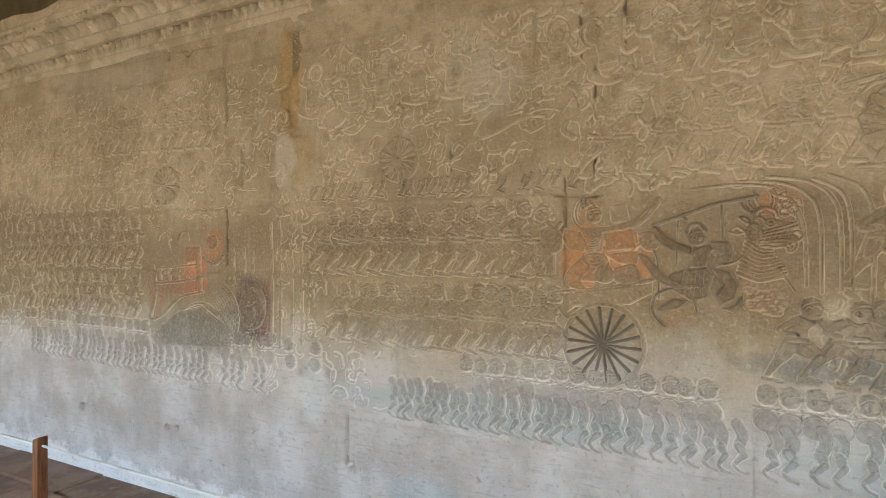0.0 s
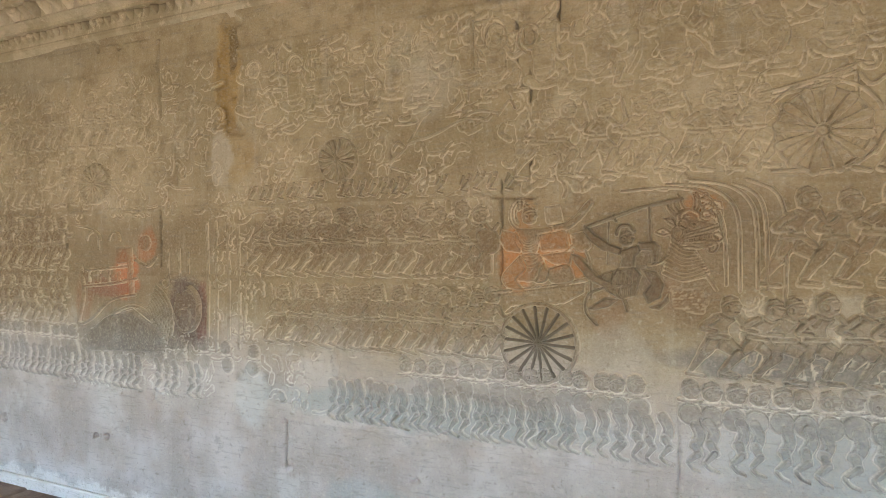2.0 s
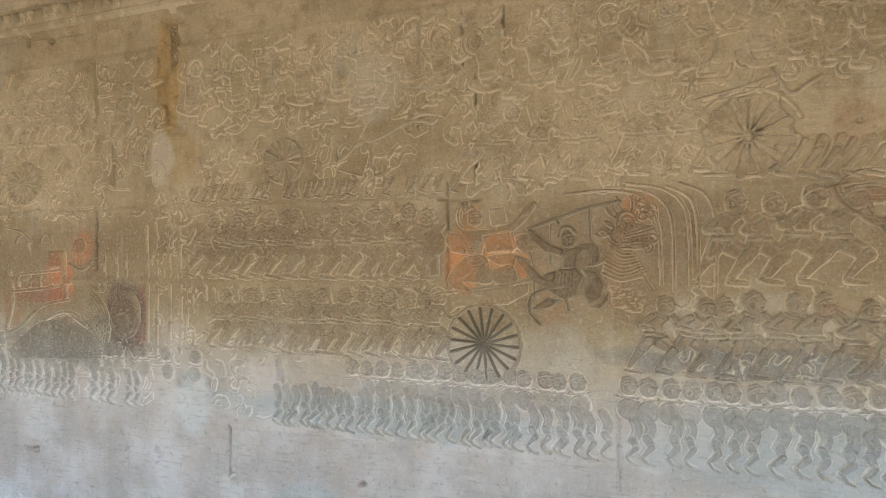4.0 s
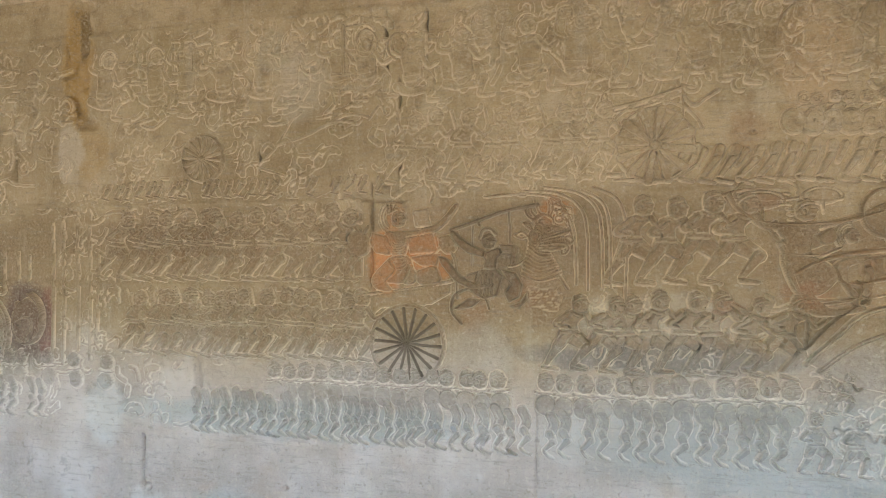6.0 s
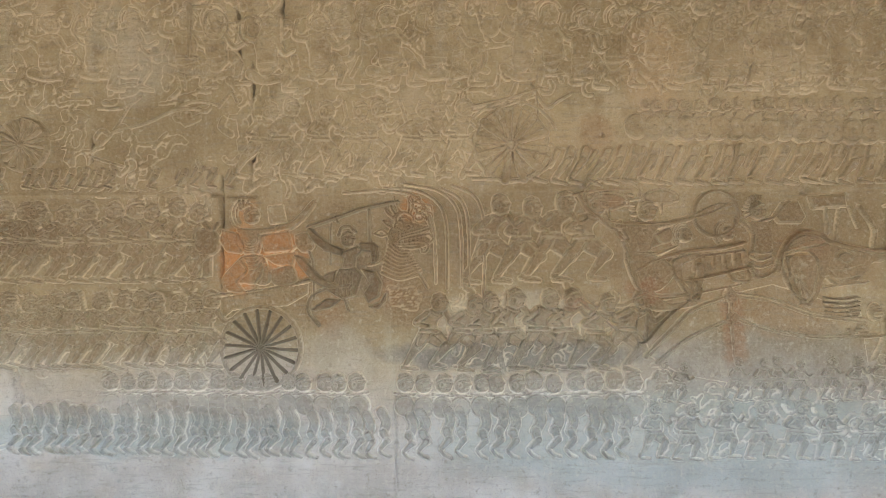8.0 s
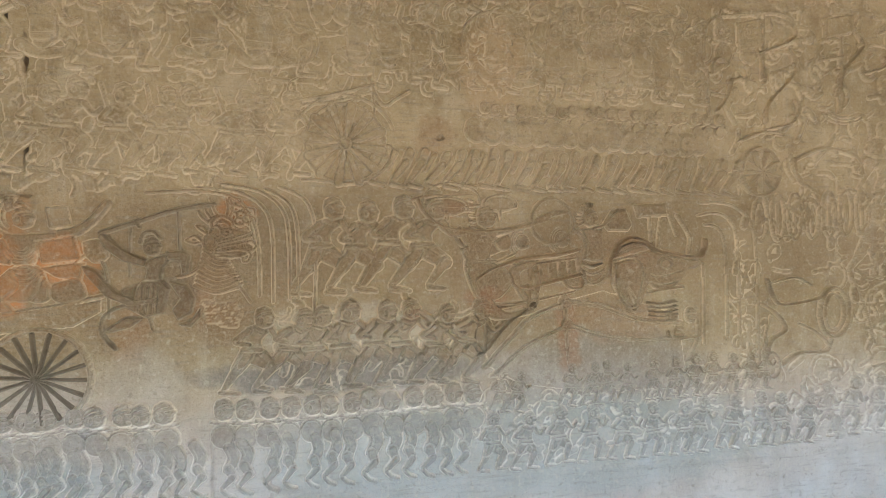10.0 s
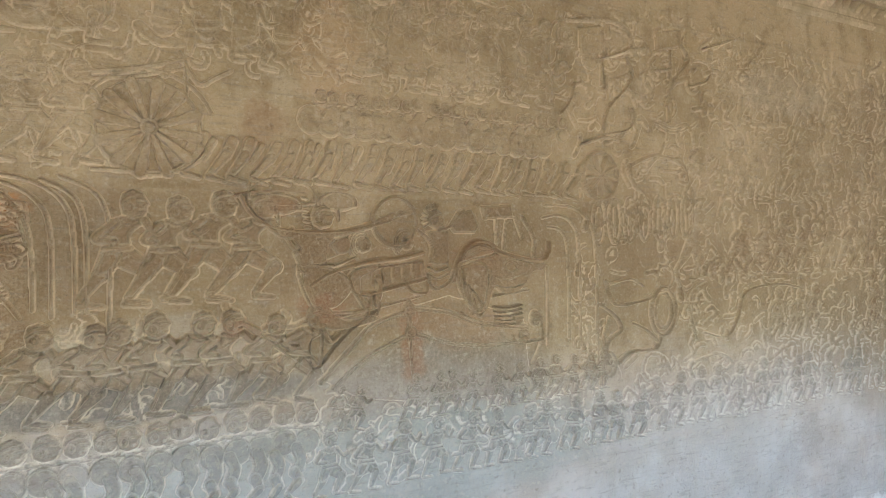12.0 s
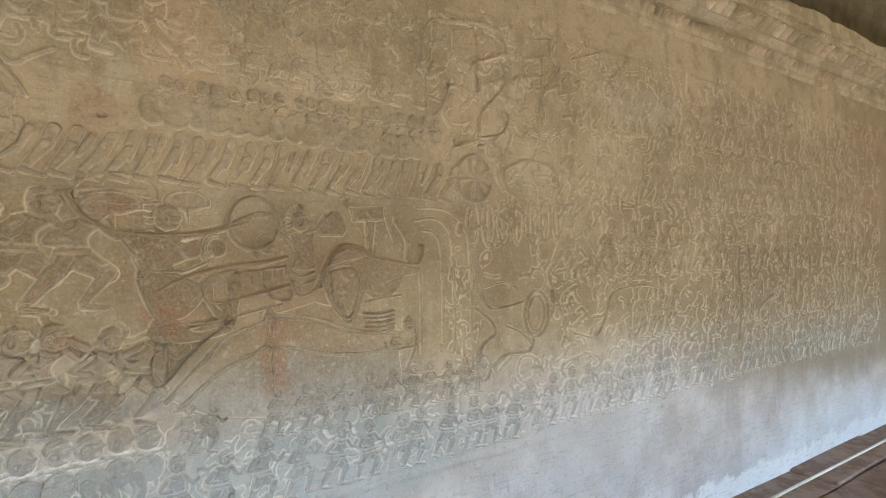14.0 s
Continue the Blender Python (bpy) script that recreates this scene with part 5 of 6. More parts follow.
r.line([(-1.102, 2.506), (-1.097, 2.426)], 0.0070, 0.006)
r.line([(-1.379, 2.571), (-1.364, 2.481), (-1.269, 2.490)], 0.0089, 0.005)
r.ring((-1.256, 2.452), 0.05, 0.045, 0.009, 0.005)
r.line([(-1.028, 2.544), (-0.962, 2.546), (-0.953, 2.466)], 0.0089, 0.005)
r.line([(-1.432, 2.382), (-1.214, 2.370), (-1.080, 2.374)], 0.0074, 0.004)
r.ring((-0.802, 2.323), 0.05, 0.05, 0.009, 0.005)
r.ring((-0.725, 2.468), 0.055, 0.06, 0.009, 0.005, start=20, stop=300)
r.line([(-0.297, 2.566), (-0.295, 2.464), (-0.292, 2.352)], 0.0192, 0.010)
r.line([(-0.347, 2.357), (-0.246, 2.350)], 0.0089, 0.007)
r.line([(-0.357, 2.295), (-0.337, 2.217)], 0.0089, 0.007)
r.line([(-0.315, 2.299), (-0.317, 2.221)], 0.0074, 0.006)
r.ring((-0.189, 2.479), 0.05, 0.06, 0.010, 0.006)
r.oval((-0.187, 2.474), 0.028, 0.034, 0.006, 0.6)
r.ring((-0.040, 2.458), 0.05, 0.06, 0.010, 0.005, start=30, stop=250)
r.oval((-0.032, 2.458), 0.026, 0.034, 0.006, 0.6)
r.ring((-0.449, 2.421), 0.06, 0.06, 0.009, 0.006, start=170, stop=360)
r.ring((-0.449, 2.409), 0.045, 0.045, 0.008, 0.006, start=180, stop=350)
put()
r, put = carved("carved_branch", "pale carved branch sweeping across the wall", seed=93)
r.line([(-0.617, 2.048), (-0.479, 2.084), (-0.351, 2.137), (-0.251, 2.136)], 0.0118, 0.008, 0.010)
r.line([(-0.709, 1.962), (-0.632, 2.029), (-0.550, 2.155)], 0.0074, 0.005)
r.line([(-0.697, 1.941), (-0.580, 1.905)], 0.0089, 0.006)
r.line([(-0.685, 2.144), (-0.581, 2.146), (-0.504, 2.190)], 0.0074, 0.006)
r.line([(-0.364, 2.137), (-0.276, 2.171), (-0.176, 2.153)], 0.0104, 0.006)
r.line([(-0.176, 2.144), (-0.127, 2.203), (-0.102, 2.166)], 0.0104, 0.006)
put()

# things too worn to read, right of the elephant
r, put = carved("carved_rail", "row of carved loops like a balustrade", seed=95)
for k in range(7):
    p, q = (2.767, 1.707), (3.288, 1.743)
    u = k / 6
    r.ring((p[0] + (q[0] - p[0]) * u, p[1] + (q[1] - p[1]) * u), 0.034, 0.10, 0.009, 0.006)
    r.line([(p[0] + (q[0] - p[0]) * u, p[1] + 0.06), (p[0] + (q[0] - p[0]) * u, p[1] - 0.06)], 0.0089, 0.005)
put()
r, put = carved("carved_beast", "carved crouching beast with a coiled tail", seed=96)
r.line([(2.800, 1.446), (2.851, 1.344), (2.993, 1.348), (3.080, 1.369)], 0.0111, 0.010)
r.line([(2.828, 1.433), (2.943, 1.453), (3.018, 1.419)], 0.0074, 0.008)
r.ring((3.134, 1.299), 0.075, 0.11, 0.012, 0.009)
r.ring((3.134, 1.299), 0.050, 0.08, 0.010, 0.008)
r.line([(2.766, 1.349), (2.850, 1.294), (2.882, 1.228), (2.812, 1.185), (2.787, 1.113)], 0.0118, 0.010)
r.line([(2.862, 1.079), (2.942, 1.126), (3.080, 1.127), (3.116, 1.181)], 0.0133, 0.010, 0.010)
r.line([(2.959, 1.253), (3.045, 1.214), (3.108, 1.155)], 0.0104, 0.008)
r.ring((2.817, 1.080), 0.035, 0.055, 0.010, 0.008)
r.line([(3.229, 1.442), (3.285, 1.330), (3.343, 1.159)], 0.0104, 0.008)
r.line([(3.403, 1.181), (3.550, 1.154), (3.630, 1.250), (3.684, 1.365), (3.922, 1.400), (4.128, 1.375)], 0.0104, 0.009)
r.line([(3.663, 1.514), (3.732, 1.573), (4.024, 1.532), (4.295, 1.541)], 0.0089, 0.008)
r.line([(3.343, 1.048), (3.507, 1.072), (3.593, 1.018), (3.506, 0.971)], 0.0089, 0.007)
put()
r, put = carved("carved_post", "group of dark upright carved bars", seed=97)
for k, (a, b) in enumerate([((4.958, 1.615), (4.954, 1.337)), ((5.079, 1.596), (5.105, 1.369)), ((5.289, 1.634), (5.249, 1.479)), ((5.431, 1.594), (5.570, 1.471)), ((5.631, 1.633), (5.611, 1.348)), ((5.744, 1.633), (5.729, 1.095)), ((5.223, 1.210), (5.403, 1.278)), ((5.971, 1.634), (5.966, 1.249)), ((4.989, 1.299), (4.951, 1.005))]):
    r.line([a, b], 0.0118, 0.008, 0.012)
put(DARK)

# ---- the worn bits between the figures --------------------------------------
CALM = [(-0.20, 0.78, 1.07, 1.80), (0.62, 1.02, 1.40, 1.84), (1.46, 2.62, 1.06, 1.80), (-1.78, -1.50, 1.85, 2.70), (-1.05, 1.46, 0.66, 1.06),
        (-0.19, 0.60, 0.90, 1.08), (0.84, 1.18, 1.80, 2.14), (-1.15, -0.88, 1.86, 2.12), (-1.80, -1.42, 0.66, 1.0), (-2.20, -1.80, 1.10, 1.60), (0.98, 1.50, 1.36, 1.80), (1.08, 2.62, 1.79, 2.18), (2.66, 2.93, 1.76, 2.04), (2.80, 3.20, 1.10, 1.45),
        (-3.00, -1.82, 1.05, 1.76)]


def worn_bits(name, x0, x1, z0, z1, cell, count, seed, level, grow=1.0):
    """Hooked ridges, arcs and small flat shapes, crisp at the edge and flat on top, laid thickly over a stretch of the wall."""
    g = random.Random(seed)
    xs, zs = np.arange(x0, x1, cell), np.arange(z0, z1, cell)
    h = np.zeros((len(zs), len(xs)))

    def lay(points, half, high):
        for a, b in zip(points, points[1:]):
            i0, i1 = np.searchsorted(xs, (min(a[0], b[0]) - half, max(a[0], b[0]) + half))
            k0, k1 = np.searchsorted(zs, (min(a[1], b[1]) - half, max(a[1], b[1]) + half))
            if i1 - i0 < 1 or k1 - k0 < 1:
                continue
            x, z = np.meshgrid(xs[i0:i1], zs[k0:k1])
            s = np.clip((half - to_segment(x, z, a, b)[0]) / 0.0055, 0, 1)
            h[k0:k1, i0:i1] = np.maximum(h[k0:k1, i0:i1], high * np.sqrt(s * (2 - s)))

    for _ in range(count):
        x, z = g.uniform(x0, x1), g.uniform(z0, z1)
        calm = any(a < x < b and c < z < d for a, b, c, d in CALM)
        if calm:
            continue
        high = level * (0.5 if z < 1.0 and x < -1.4 else 1.0) * g.uniform(0.5, 1.0) * (0.62 if z > 1.82 and x < 1.0 else 1.0)
        pick, size = g.random(), g.uniform(0.022, 0.060) * grow
        if pick < 0.45:
            lean, turn = g.choice((0.7, 1.0, 2.2, 0.2)) + g.gauss(0, 0.25), g.uniform(-1.6, 1.6)
            p = (x + size * math.cos(lean), z + size * math.sin(lean))
            q = (p[0] + 0.7 * size * math.cos(lean + turn), p[1] + 0.7 * size * math.sin(lean + turn))
            lay(bend([(x, z), p, q], 3), g.uniform(0.006, 0.012), high)
        elif pick < 0.70:
            a0, span, r = g.uniform(0, 6.3), g.uniform(1.6, 4.2), g.uniform(0.018, 0.042) * grow
            lay([(x + r * math.cos(a0 + span * k / 7), z + 1.15 * r * math.sin(a0 + span * k / 7)) for k in range(8)], g.uniform(0.004, 0.007), high)
        elif pick < 0.88:
            lay([(x, z), (x + g.uniform(-0.01, 0.012), z + size * 0.6)], g.uniform(0.012, 0.021), high)
        else:
            dx = g.uniform(0.05, 0.13)
            lay(bend([(x, z), (x + dx / 2, z + g.uniform(-0.015, 0.015)), (x + dx, z + g.uniform(-0.02, 0.03))], 3), g.uniform(0.004, 0.007), high)
    gx, gz = np.meshgrid(xs, zs)
    h *= 0.60 + 0.70 * lattice(gx, gz, 0.22, seed) - 0.25 * lattice(gx, gz, 0.03, seed + 1)
    for points, _, _ in CRACKS:
        mean = sum(x for x, _ in points) / len(points)
        upright = max(x for x, _ in points) - min(x for x, _ in points) < 0.016
        for a, b in zip(points, points[1:]):
            d, _ = to_segment(gx, gz, (mean, a[1]) if upright else a, (mean, b[1]) if upright else b)
            h[d < 0.008] = 0
    solid = h > 0.0006
    keep, rim, strip = fringe(solid, cell)
    ob = new(name, grid_mesh(name, xs, zs, np.where(solid, h + 0.0022, strip), FIGURE, keep, rim))
    ob.parent = wall
    return tagged(ob, "dense worn carving too weathered to read", kind="stuff")


worn_bits("carved_ornament", -3.00, -0.2, 0.73, 2.63, 0.0046, 1150, 71, 0.0115)
worn_bits("carved_ornament", -0.2, 2.8, 0.73, 2.60, 0.0046, 1300, 72, 0.0120)
worn_bits("carved_ornament", 2.8, 4.9, 0.74, 2.68, 0.0055, 800, 73, 0.0135, 1.35)
worn_bits("carved_ornament", -4.9, -3.0, 0.78, 2.68, 0.0070, 600, 74, 0.0135, 1.3)
worn_bits("carved_ornament", 4.9, 7.4, 0.76, 2.68, 0.0080, 800, 75, 0.0135, 1.4)

# ---- rows of marching figures ---------------------------------------------


def marcher(seed, spear=1.0, stride=1.0, crouch=0.0):
    """A bent, striding shape in profile, plain and worn, about 0.34 m high."""
    g = random.Random(seed)
    j = lambda s: g.uniform(-s, s)  # noqa: E731
    r = Relief(0.22, seed)
    lean = 0.018 + 0.030 * crouch + j(0.010)
    if g.random() < spear:
        r.line([(-0.052 + j(0.008), 0.325), (-0.020, 0.220), (0.026 + j(0.01), 0.060)], 0.0125, 0.0075, how="over")
    b = -0.042 * stride + j(0.010)
    r.line([(-0.010, 0.158), (b, 0.096)], 0.062, 0.007, 0.042, "over")
    r.line([(b, 0.096), (-0.080 * stride + j(0.010), 0.026)], 0.034, 0.007, 0.018, "over")
    r.line([(-0.082 * stride, 0.016), (-0.036 * stride, 0.008)], 0.0165, 0.007, 0.013, "over")
    k = 0.056 * stride + j(0.010)
    f = 0.014 + j(0.010)
    r.line([(0.004, 0.152), (k, 0.104 + j(0.008))], 0.070, 0.009, 0.046, "over")
    r.line([(k, 0.102), (f, 0.026)], 0.037, 0.009, 0.019, "over")
    r.line([(f, 0.016), (f + 0.052, 0.008)], 0.018, 0.009, 0.013, "over")
    r.plate([(lean - 0.058, 0.246), (lean - 0.010, 0.256), (lean + 0.038, 0.244), (0.036, 0.205), (0.030, 0.166), (-0.030, 0.166), (-0.034, 0.205)], 0.0085, 0.006, "over", True)
    r.line([(lean - 0.030, 0.240), (lean - 0.006, 0.228), (lean + 0.022, 0.240)], 0.005, 0.005, how="cut")
    r.plate([(-0.020, 0.168), (0.012, 0.168), (-0.016, 0.112), (-0.050 + j(0.01), 0.098), (-0.048, 0.126)], 0.0090, 0.006, "over", True)
    r.line([(-0.034, 0.166), (0.034, 0.164)], 0.015, 0.0100, how="over")
    r.line([(0.020, 0.150), (k - 0.004, 0.112)], 0.0055, 0.004, how="cut")
    r.line([(lean - 0.048, 0.236), (-0.056 + j(0.008), 0.196), (-0.014 + j(0.012), 0.184)], 0.021, 0.0095, 0.015, "over")
    a = 0.206 + j(0.010)
    r.line([(lean + 0.028, 0.240), (lean + 0.056, a), (lean + 0.084, a + 0.022 + j(0.016))], 0.021, 0.0095, 0.014, "over")
    return profile_head(r, lean + 0.006 * crouch + j(0.004), 0.292 - 0.010 * crouch + j(0.005), 1.08)


def seated(seed):
    """A seated shape with a lifted arm and a thigh drawn up, about 0.34 m high."""
    g = random.Random(seed)
    j = lambda s: g.uniform(-s, s)  # noqa: E731
    r = Relief(0.25, seed)
    r.line([(-0.080, 0.090), (-0.020, 0.062 + j(0.008)), (0.066, 0.070)], 0.040, 0.007, 0.026, "over")
    r.line([(-0.014, 0.098), (0.044, 0.130 + j(0.012)), (0.078, 0.086)], 0.056, 0.009, 0.034, "over")
    r.line([(0.078, 0.090), (0.060 + j(0.010), 0.022)], 0.034, 0.009, 0.018, "over")
    r.line([(0.058, 0.014), (0.108, 0.010)], 0.018, 0.009, 0.013, "over")
    r.plate([(-0.060, 0.240), (-0.010, 0.252), (0.044, 0.236), (0.036, 0.160), (0.030, 0.110), (-0.044, 0.106), (-0.048, 0.170)], 0.0085, 0.006, "over", True)
    r.line([(-0.046, 0.126), (0.030, 0.128)], 0.006, 0.005, how="cut")
    r.line([(-0.034, 0.236), (-0.006, 0.220), (0.026, 0.234)], 0.005, 0.005, how="cut")
    r.line([(-0.052, 0.230), (-0.092 + j(0.010), 0.250), (-0.082, 0.308 + j(0.012))], 0.022, 0.009, 0.014, "over")
    r.line([(0.036, 0.226), (0.066, 0.176 + j(0.012)), (0.106, 0.196 + j(0.02))], 0.022, 0.009, 0.014, "over")
    r.ring((0.0, 0.292), 0.048, 0.052, 0.008, 0.006, start=20, stop=200)
    return profile_head(r, 0.004 + j(0.006), 0.288)


def shield_bearer(seed):
    """Head in an arched hood over a round shield."""
    g = random.Random(seed)
    r = Relief(0.22, seed)
    profile_head(r, 0.000, 0.094, 1.04, g.random() < 0.8)
    r.line([(-0.042, 0.050), (0.0, 0.046), (0.042, 0.050)], 0.008, 0.008)
    r.oval((0.002, 0.000), 0.040, 0.042, 0.005, 0.2, how="over")
    r.ring((0.002, 0.000), 0.038, 0.041, 0.0075, 0.008, start=g.uniform(-15, 10), stop=g.uniform(160, 200))
    if g.random() < 0.5:
        r.ring((0.004, 0.002), 0.016, 0.017, 0.006, 0.006)
    return r


def strider(seed):
    """Body and bent leg seen close behind one another in a dense row."""
    g = random.Random(seed)
    j = lambda s: g.uniform(-s, s)  # noqa: E731
    r = Relief(0.22, seed)
    r.line([(-0.004 + j(0.004), 0.205), (0.010 + j(0.004), 0.160), (-0.002, 0.112)], 0.046, 0.008, 0.042, "over")
    r.line([(-0.002, 0.116), (0.016 + j(0.004), 0.078)], 0.034, 0.0085, 0.030, "over")
    k = -0.018 + j(0.005)
    r.line([(0.014, 0.080), (k, 0.036 + j(0.004))], 0.026, 0.0105, 0.016, "over")
    r.line([(k, 0.032), (k + 0.018, 0.013), (k + 0.046, 0.004)], 0.015, 0.0105, 0.010, "over")
    r.line([(-0.010, 0.190), (0.002, 0.160), (-0.010, 0.128)], 0.005, 0.005, how="cut")
    return r


def shin(seed):
    """One bent leg of the marching row."""
    g = random.Random(seed)
    j = lambda s: g.uniform(-s, s)  # noqa: E731
    r = Relief(0.22, seed)
    r.line([(-0.006 + j(0.004), 0.140), (-0.034, 0.078)], 0.022, 0.006, 0.016, "over")
    r.line([(0.042 + j(0.005), 0.145), (0.030, 0.098)], 0.036, 0.009, 0.032, "over")
    r.line([(0.030, 0.100), (-0.018 + j(0.005), 0.030)], 0.030, 0.009, 0.018, "over")
    r.line([(-0.020, 0.020), (0.030, 0.008)], 0.018, 0.009, 0.012, "over")
    return r


def disc_shield(seed):
    r = Relief(0.25, seed)
    r.oval((0, 0), 0.046, 0.050, 0.006, 0.15, how="over").ring((0, 0), 0.036, 0.040, 0.005, 0.003, "cut").oval((0, 0), 0.010, 0.011, 0.008, 0.5)
    return r


def row(name, label, makers, x0, x1, z0, z1, pitch, size, deep, material, jitter=0.12, skip=0.0, seed=1, cell=0.0032):
    """A row of carved figures along the wall; deep scales how far they stand out."""
    g = random.Random(seed)
    meshes = [m.mesh(name, material, cell) for m in makers]
    n = round((x1 - x0) / pitch)
    for k in range(n + 1):
        if g.random() < skip:
            continue
        u = k / max(n, 1)
        ob = new(name, g.choice(meshes))
        s = size * g.uniform(0.95, 1.05)
        ob.location = (x0 + (x1 - x0) * u + g.uniform(-jitter, jitter) * pitch, -0.0014 * (k % 3), z0 + (z1 - z0) * u + g.uniform(-0.005, 0.005))
        ob.rotation_euler = (0, radians(g.uniform(-7, 7)), 0)
        ob.scale = (s * g.uniform(0.95, 1.08), 1.0 * deep * g.uniform(0.85, 1.1), s)
        ob.parent = wall
        if k == 0:
            tagged(ob, label)


MARCH = [marcher(s, 1.0, 1.15, 0.5) for s in (1, 2, 3, 4, 5)]
CROUCH = [marcher(s, 0.0, 1.35, 1.0) for s in (11, 12, 13, 14)]
BARE = [marcher(s, 0.15) for s in (6, 7, 8, 9)]
SEATED = [seated(s) for s in (1, 2, 3)]
HOODS = [shield_bearer(s) for s in (1, 2, 3)]
STRIDE = [strider(s) for s in (1, 2, 3)]
SHINS = [shin(s) for s in (1, 2, 3)]
DISCS = [disc_shield(s) for s in (1, 2)]

# lowest course
row("carved_strider", "worn carved legs and torso in a dense row", STRIDE, -1.030, 0.500, 0.722, 0.716, 0.050, 0.92, 0.9, FIGURE, 0.25, seed=1)
row("carved_strider", "worn carved legs and torso in a dense row", STRIDE, 0.602, 1.455, 0.715, 0.730, 0.073, 0.92, 0.9, FIGURE, 0.25, seed=2)
row("carved_strider", "worn carved legs and torso in a dense row", STRIDE, -4.274, -1.897, 0.777, 0.732, 0.060, 0.90, 0.8, FIGURE, skip=0.1, seed=3, cell=0.0052)
row("carved_hood", "carved hooded head over a round shield", HOODS, -0.615, 0.400, 0.933, 0.930, 0.074, 1.0, 0.9, FIGURE, 0.05, seed=4)
row("carved_hood", "carved hooded head over a round shield", HOODS, 0.583, 1.492, 0.925, 0.935, 0.075, 1.02, 1.0, FIGURE, 0.04, seed=5)
row("carved_hood", "carved hooded head over a round shield", HOODS, -4.354, -1.531, 0.981, 0.932, 0.082, 1.0, 0.8, FIGURE, skip=0.2, seed=6, cell=0.0052)
row("carved_marcher", "plain worn carved walking figure", BARE, 1.617, 2.978, 0.720, 0.733, 0.12, 0.70, 0.7, FIGURE, 0.3, seed=7)
row("carved_marcher", "plain worn carved walking figure", BARE, 3.077, 6.589, 0.749, 0.790, 0.14, 0.80, 0.6, FIGURE, 0.3, 0.1, seed=8, cell=0.0052)
# second course
row("carved_marcher", "carved marching figure with a slanting spear", MARCH, -1.342, -0.226, 1.070, 1.071, 0.079, 0.96, 0.95, FIGURE, 0.15, seed=9)
row("carved_marcher", "deeply carved marching figure bent forwards", CROUCH, 0.690, 1.450, 1.068, 1.072, 0.104, 0.99, 1.1, FIGURE, 0.05, seed=10)
row("carved_marcher", "carved marching figure with a slanting spear", MARCH, -4.442, -3.094, 1.093, 1.080, 0.13, 0.95, 0.7, FIGURE, 0.2, 0.05, seed=11, cell=0.0052)
row("carved_marcher", "carved marching figure with a slanting spear", MARCH, 3.952, 6.838, 1.103, 1.112, 0.15, 0.85, 0.5, FIGURE, 0.3, 0.2, seed=12, cell=0.0052)
row("carved_marcher", "small worn carved figure below the elephant", BARE, 1.593, 2.796, 0.940, 0.977, 0.095, 0.52, 0.6, FIGURE, 0.3, 0.1, seed=13)
# third course
row("carved_marcher", "carved marching figure with a slanting spear", CROUCH, -1.460, -0.280, 1.420, 1.422, 0.098, 1.06, 0.9, FIGURE, 0.2, seed=14)
row("carved_marcher", "carved marching figure leaning forwards", CROUCH, 0.955, 1.300, 1.415, 1.424, 0.113, 1.10, 0.85, FIGURE, 0.15, seed=15)
row("carved_marcher", "carved marching figure with a slanting spear", MARCH, -4.505, -3.069, 1.444, 1.433, 0.13, 1.0, 0.7, FIGURE, 0.2, seed=16, cell=0.0052)
row("carved_marcher", "carved marching figure with a slanting spear", MARCH, 3.338, 6.885, 1.440, 1.466, 0.15, 1.0, 0.55, FIGURE, 0.3, 0.2, seed=17, cell=0.0052)
# fourth course
row("carved_shin", "carved bent leg of a marching row", SHINS, 1.132, 2.603, 1.815, 1.797, 0.069, 1.0, 0.9, FIGURE, 0.10, seed=18)
row("carved_shield", "round carved shield overlapping the next", DISCS, 1.515, 2.478, 2.040, 2.016, 0.066, 1.0, 1.2, FIGURE, 0.06, seed=19)
row("carved_hood", "small carved hooded head above the shields", HOODS, 1.544, 2.573, 2.079, 2.064, 0.055, 0.60, 0.7, FIGURE, 0.1, seed=20)
row("carved_marcher", "faint carved figure with a long slanting spear", MARCH, -0.013, 0.824, 1.849, 1.850, 0.115, 0.95, 0.5, FIGURE, 0.2, seed=21)
row("carved_shin", "faint carved bent leg", SHINS, -1.544, -0.143, 1.810, 1.810, 0.060, 0.55, 0.8, FIGURE, 0.3, 0.1, seed=22)
row("carved_marcher", "faint carved walking figure", BARE, -4.561, -2.892, 1.829, 1.831, 0.14, 1.0, 0.55, FIGURE, 0.3, 0.1, seed=23, cell=0.0052)
row("carved_marcher", "faint carved walking figure", MARCH, 3.316, 6.832, 1.832, 1.853, 0.145, 1.0, 0.5, FIGURE, 0.3, 0.2, seed=24, cell=0.0052)
# upper courses
row("carved_marcher", "carved rider with bent legs", SEATED, 1.709, 2.423, 2.181, 2.179, 0.105, 0.95, 0.65, FIGURE, 0.2, seed=25)
row("carved_hood", "carved hooded head over a round shield", HOODS, 1.783, 2.706, 2.430, 2.407, 0.105, 1.0, 0.7, FIGURE, 0.15, seed=26)
row("carved_marcher", "faint carved walking figure", SEATED, 0.062, 1.640, 2.200, 2.200, 0.16, 1.0, 0.5, FIGURE, 0.35, 0.15, seed=27)
row("carved_hood", "faint carved hooded head", HOODS, 0.015, 1.685, 2.456, 2.449, 0.15, 1.0, 0.45, FIGURE, 0.3, 0.2, seed=28)
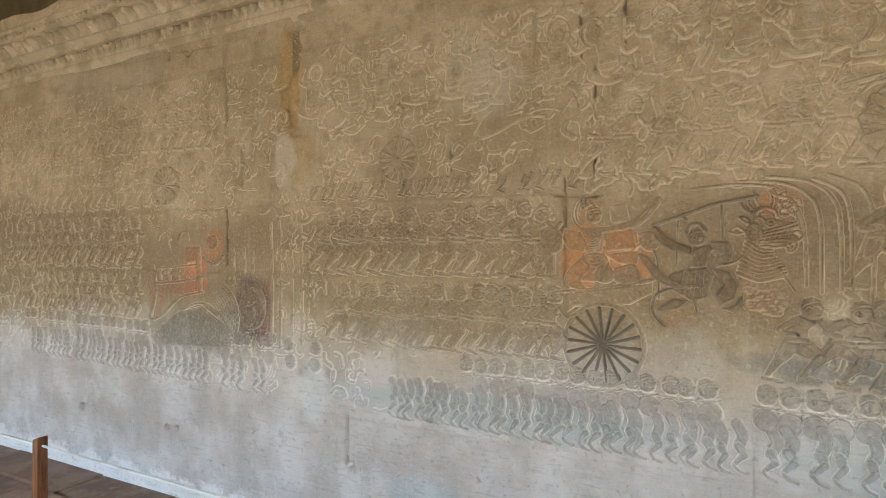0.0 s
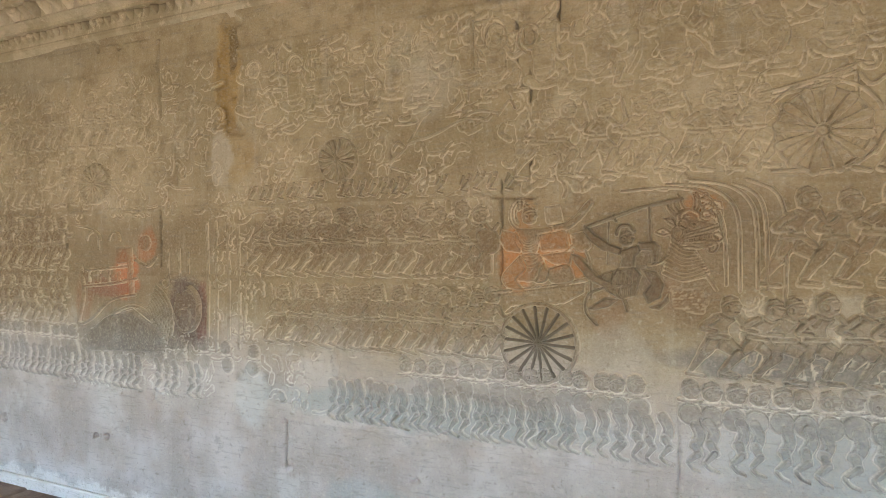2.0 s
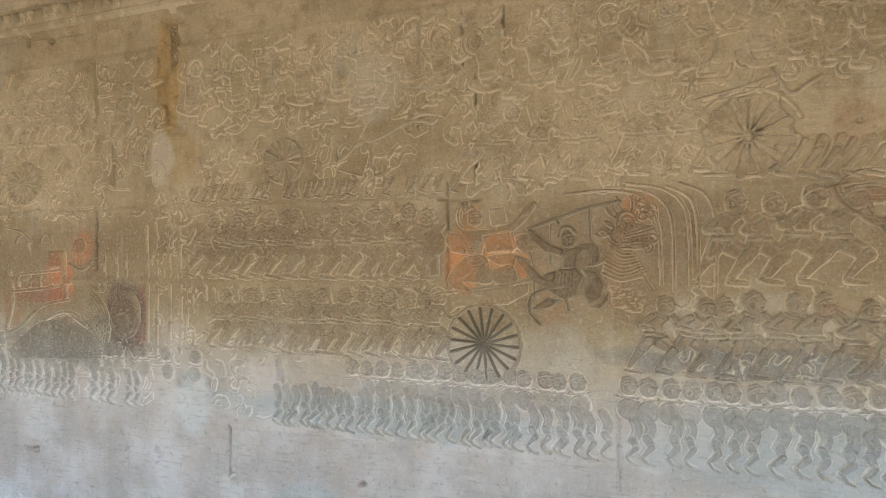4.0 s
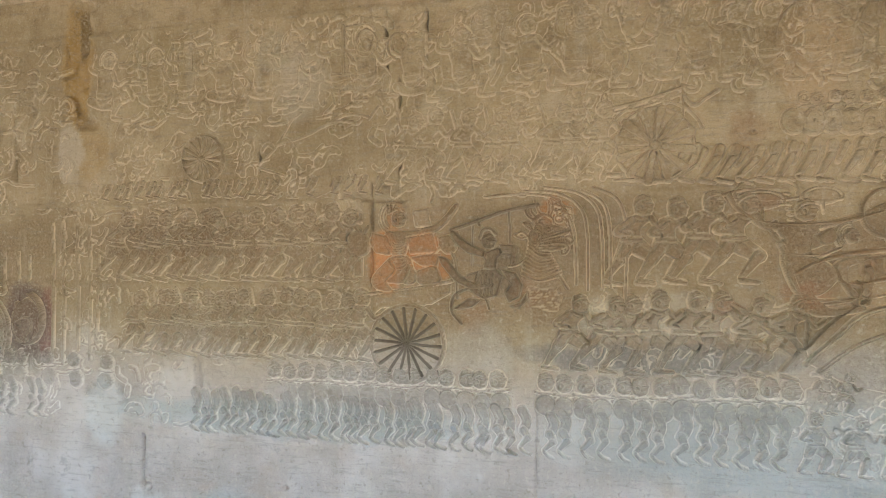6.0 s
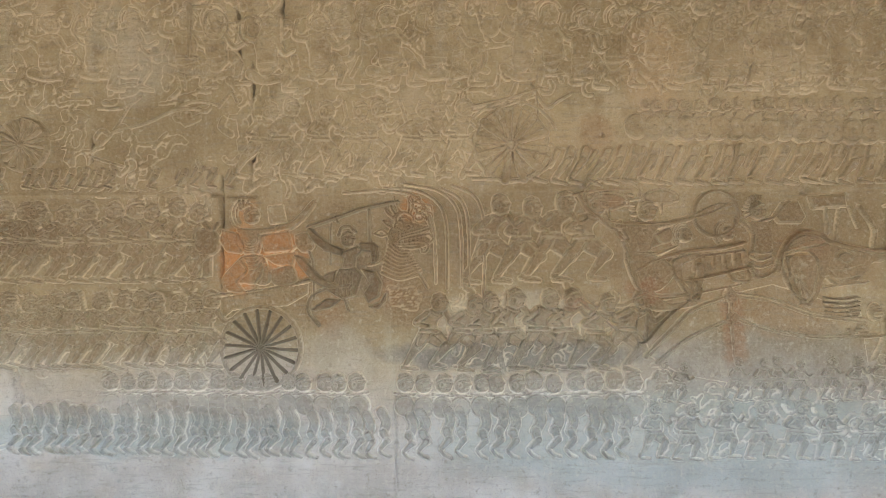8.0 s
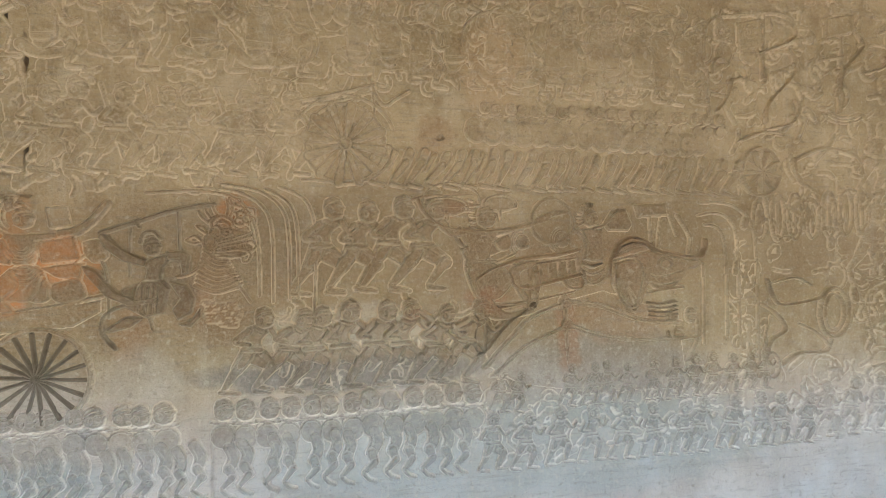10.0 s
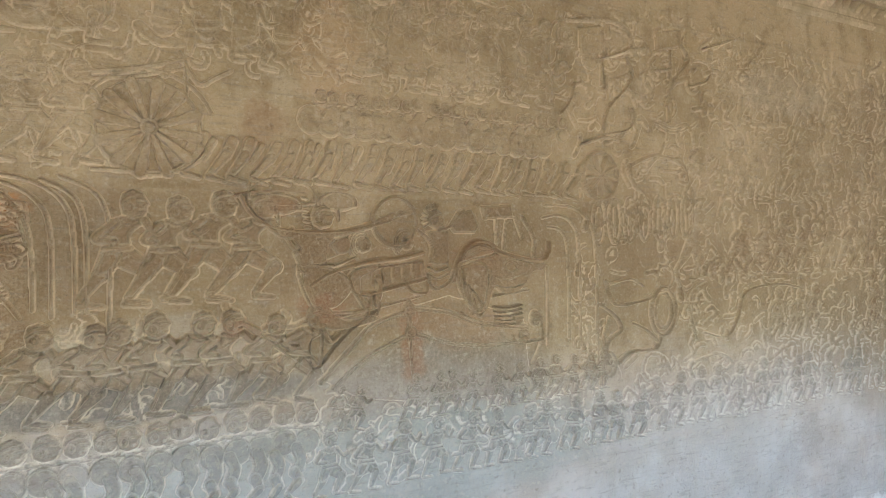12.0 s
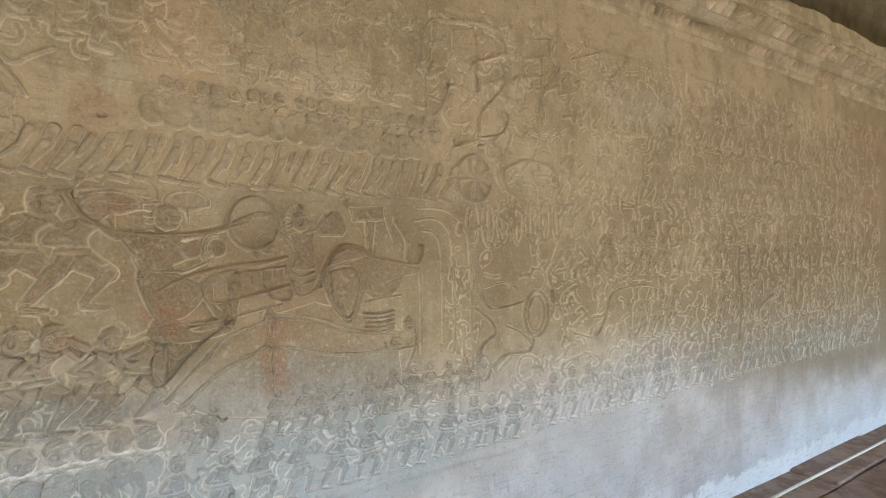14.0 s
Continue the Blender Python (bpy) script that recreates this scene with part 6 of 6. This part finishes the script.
row("carved_marcher", "faint carved walking figure", SEATED, -1.579, -0.187, 2.215, 2.214, 0.17, 1.0, 0.42, FIGURE, 0.4, 0.25, seed=29)
row("carved_marcher", "faint carved figure", BARE, -4.520, -2.076, 2.218, 2.164, 0.15, 0.95, 0.6, FIGURE, 0.4, 0.1, seed=30, cell=0.0052)
row("carved_marcher", "faint carved figure", MARCH, 3.295, 6.779, 2.216, 2.233, 0.14, 1.0, 0.45, FIGURE, 0.4, 0.25, seed=31, cell=0.0052)

# ---- barrier --------------------------------------------------------------


def barrier_post(x):
    p = thing("barrier_post", "short brown varnished wooden barrier post with a chamfered top", "post", "posts of the rope barrier", at=(x, -0.8, 0))
    bm = bmesh.new()
    box(bm, (-0.027, -0.027, -0.01), (0.027, 0.027, 0.60), 0.005)
    for v in bm.verts:
        if v.co.z > 0.58:
            v.co.x *= 0.9
            v.co.y *= 0.9
            v.co.z += 0.012 * (v.co.x / 0.03)
    part("shaft", bm, WOOD, p)
    bm = bmesh.new()
    box(bm, (-0.06, -0.06, -0.012), (0.06, 0.06, 0.03), 0.006)
    part("foot", bm, WOOD, p, "square wooden foot")
    return p


first = barrier_post(-2.62)
for x in (3.47,):
    copy_thing(first, pose(x, -0.8, 0))
run = []
for a, b, sag in ((-8.4, -2.62, 0.01), (-2.62, 3.47, 0.0), (3.47, 9.3, 0.004)):
    for k in range(24):
        u = k / 24
        run.append((a + (b - a) * u, -0.80, 0.562 - 4 * sag * u * (1 - u)))
run.append((9.3, -0.80, 0.562))
bm = bmesh.new()
sides, old = 8, None
for x, y, z in run:
    ring = [bm.verts.new((x, y + 0.0062 * math.cos(2 * math.pi * s / sides), z + 0.0062 * math.sin(2 * math.pi * s / sides))) for s in range(sides)]
    if old:
        for s in range(sides):
            bm.faces.new((old[s], ring[s], ring[(s + 1) % sides], old[(s + 1) % sides]))
    old = ring
rope = part("barrier_rope", bm, CORD, None, "", True)
tagged(rope, "thin white cord stretched between wooden barrier posts", "rope")
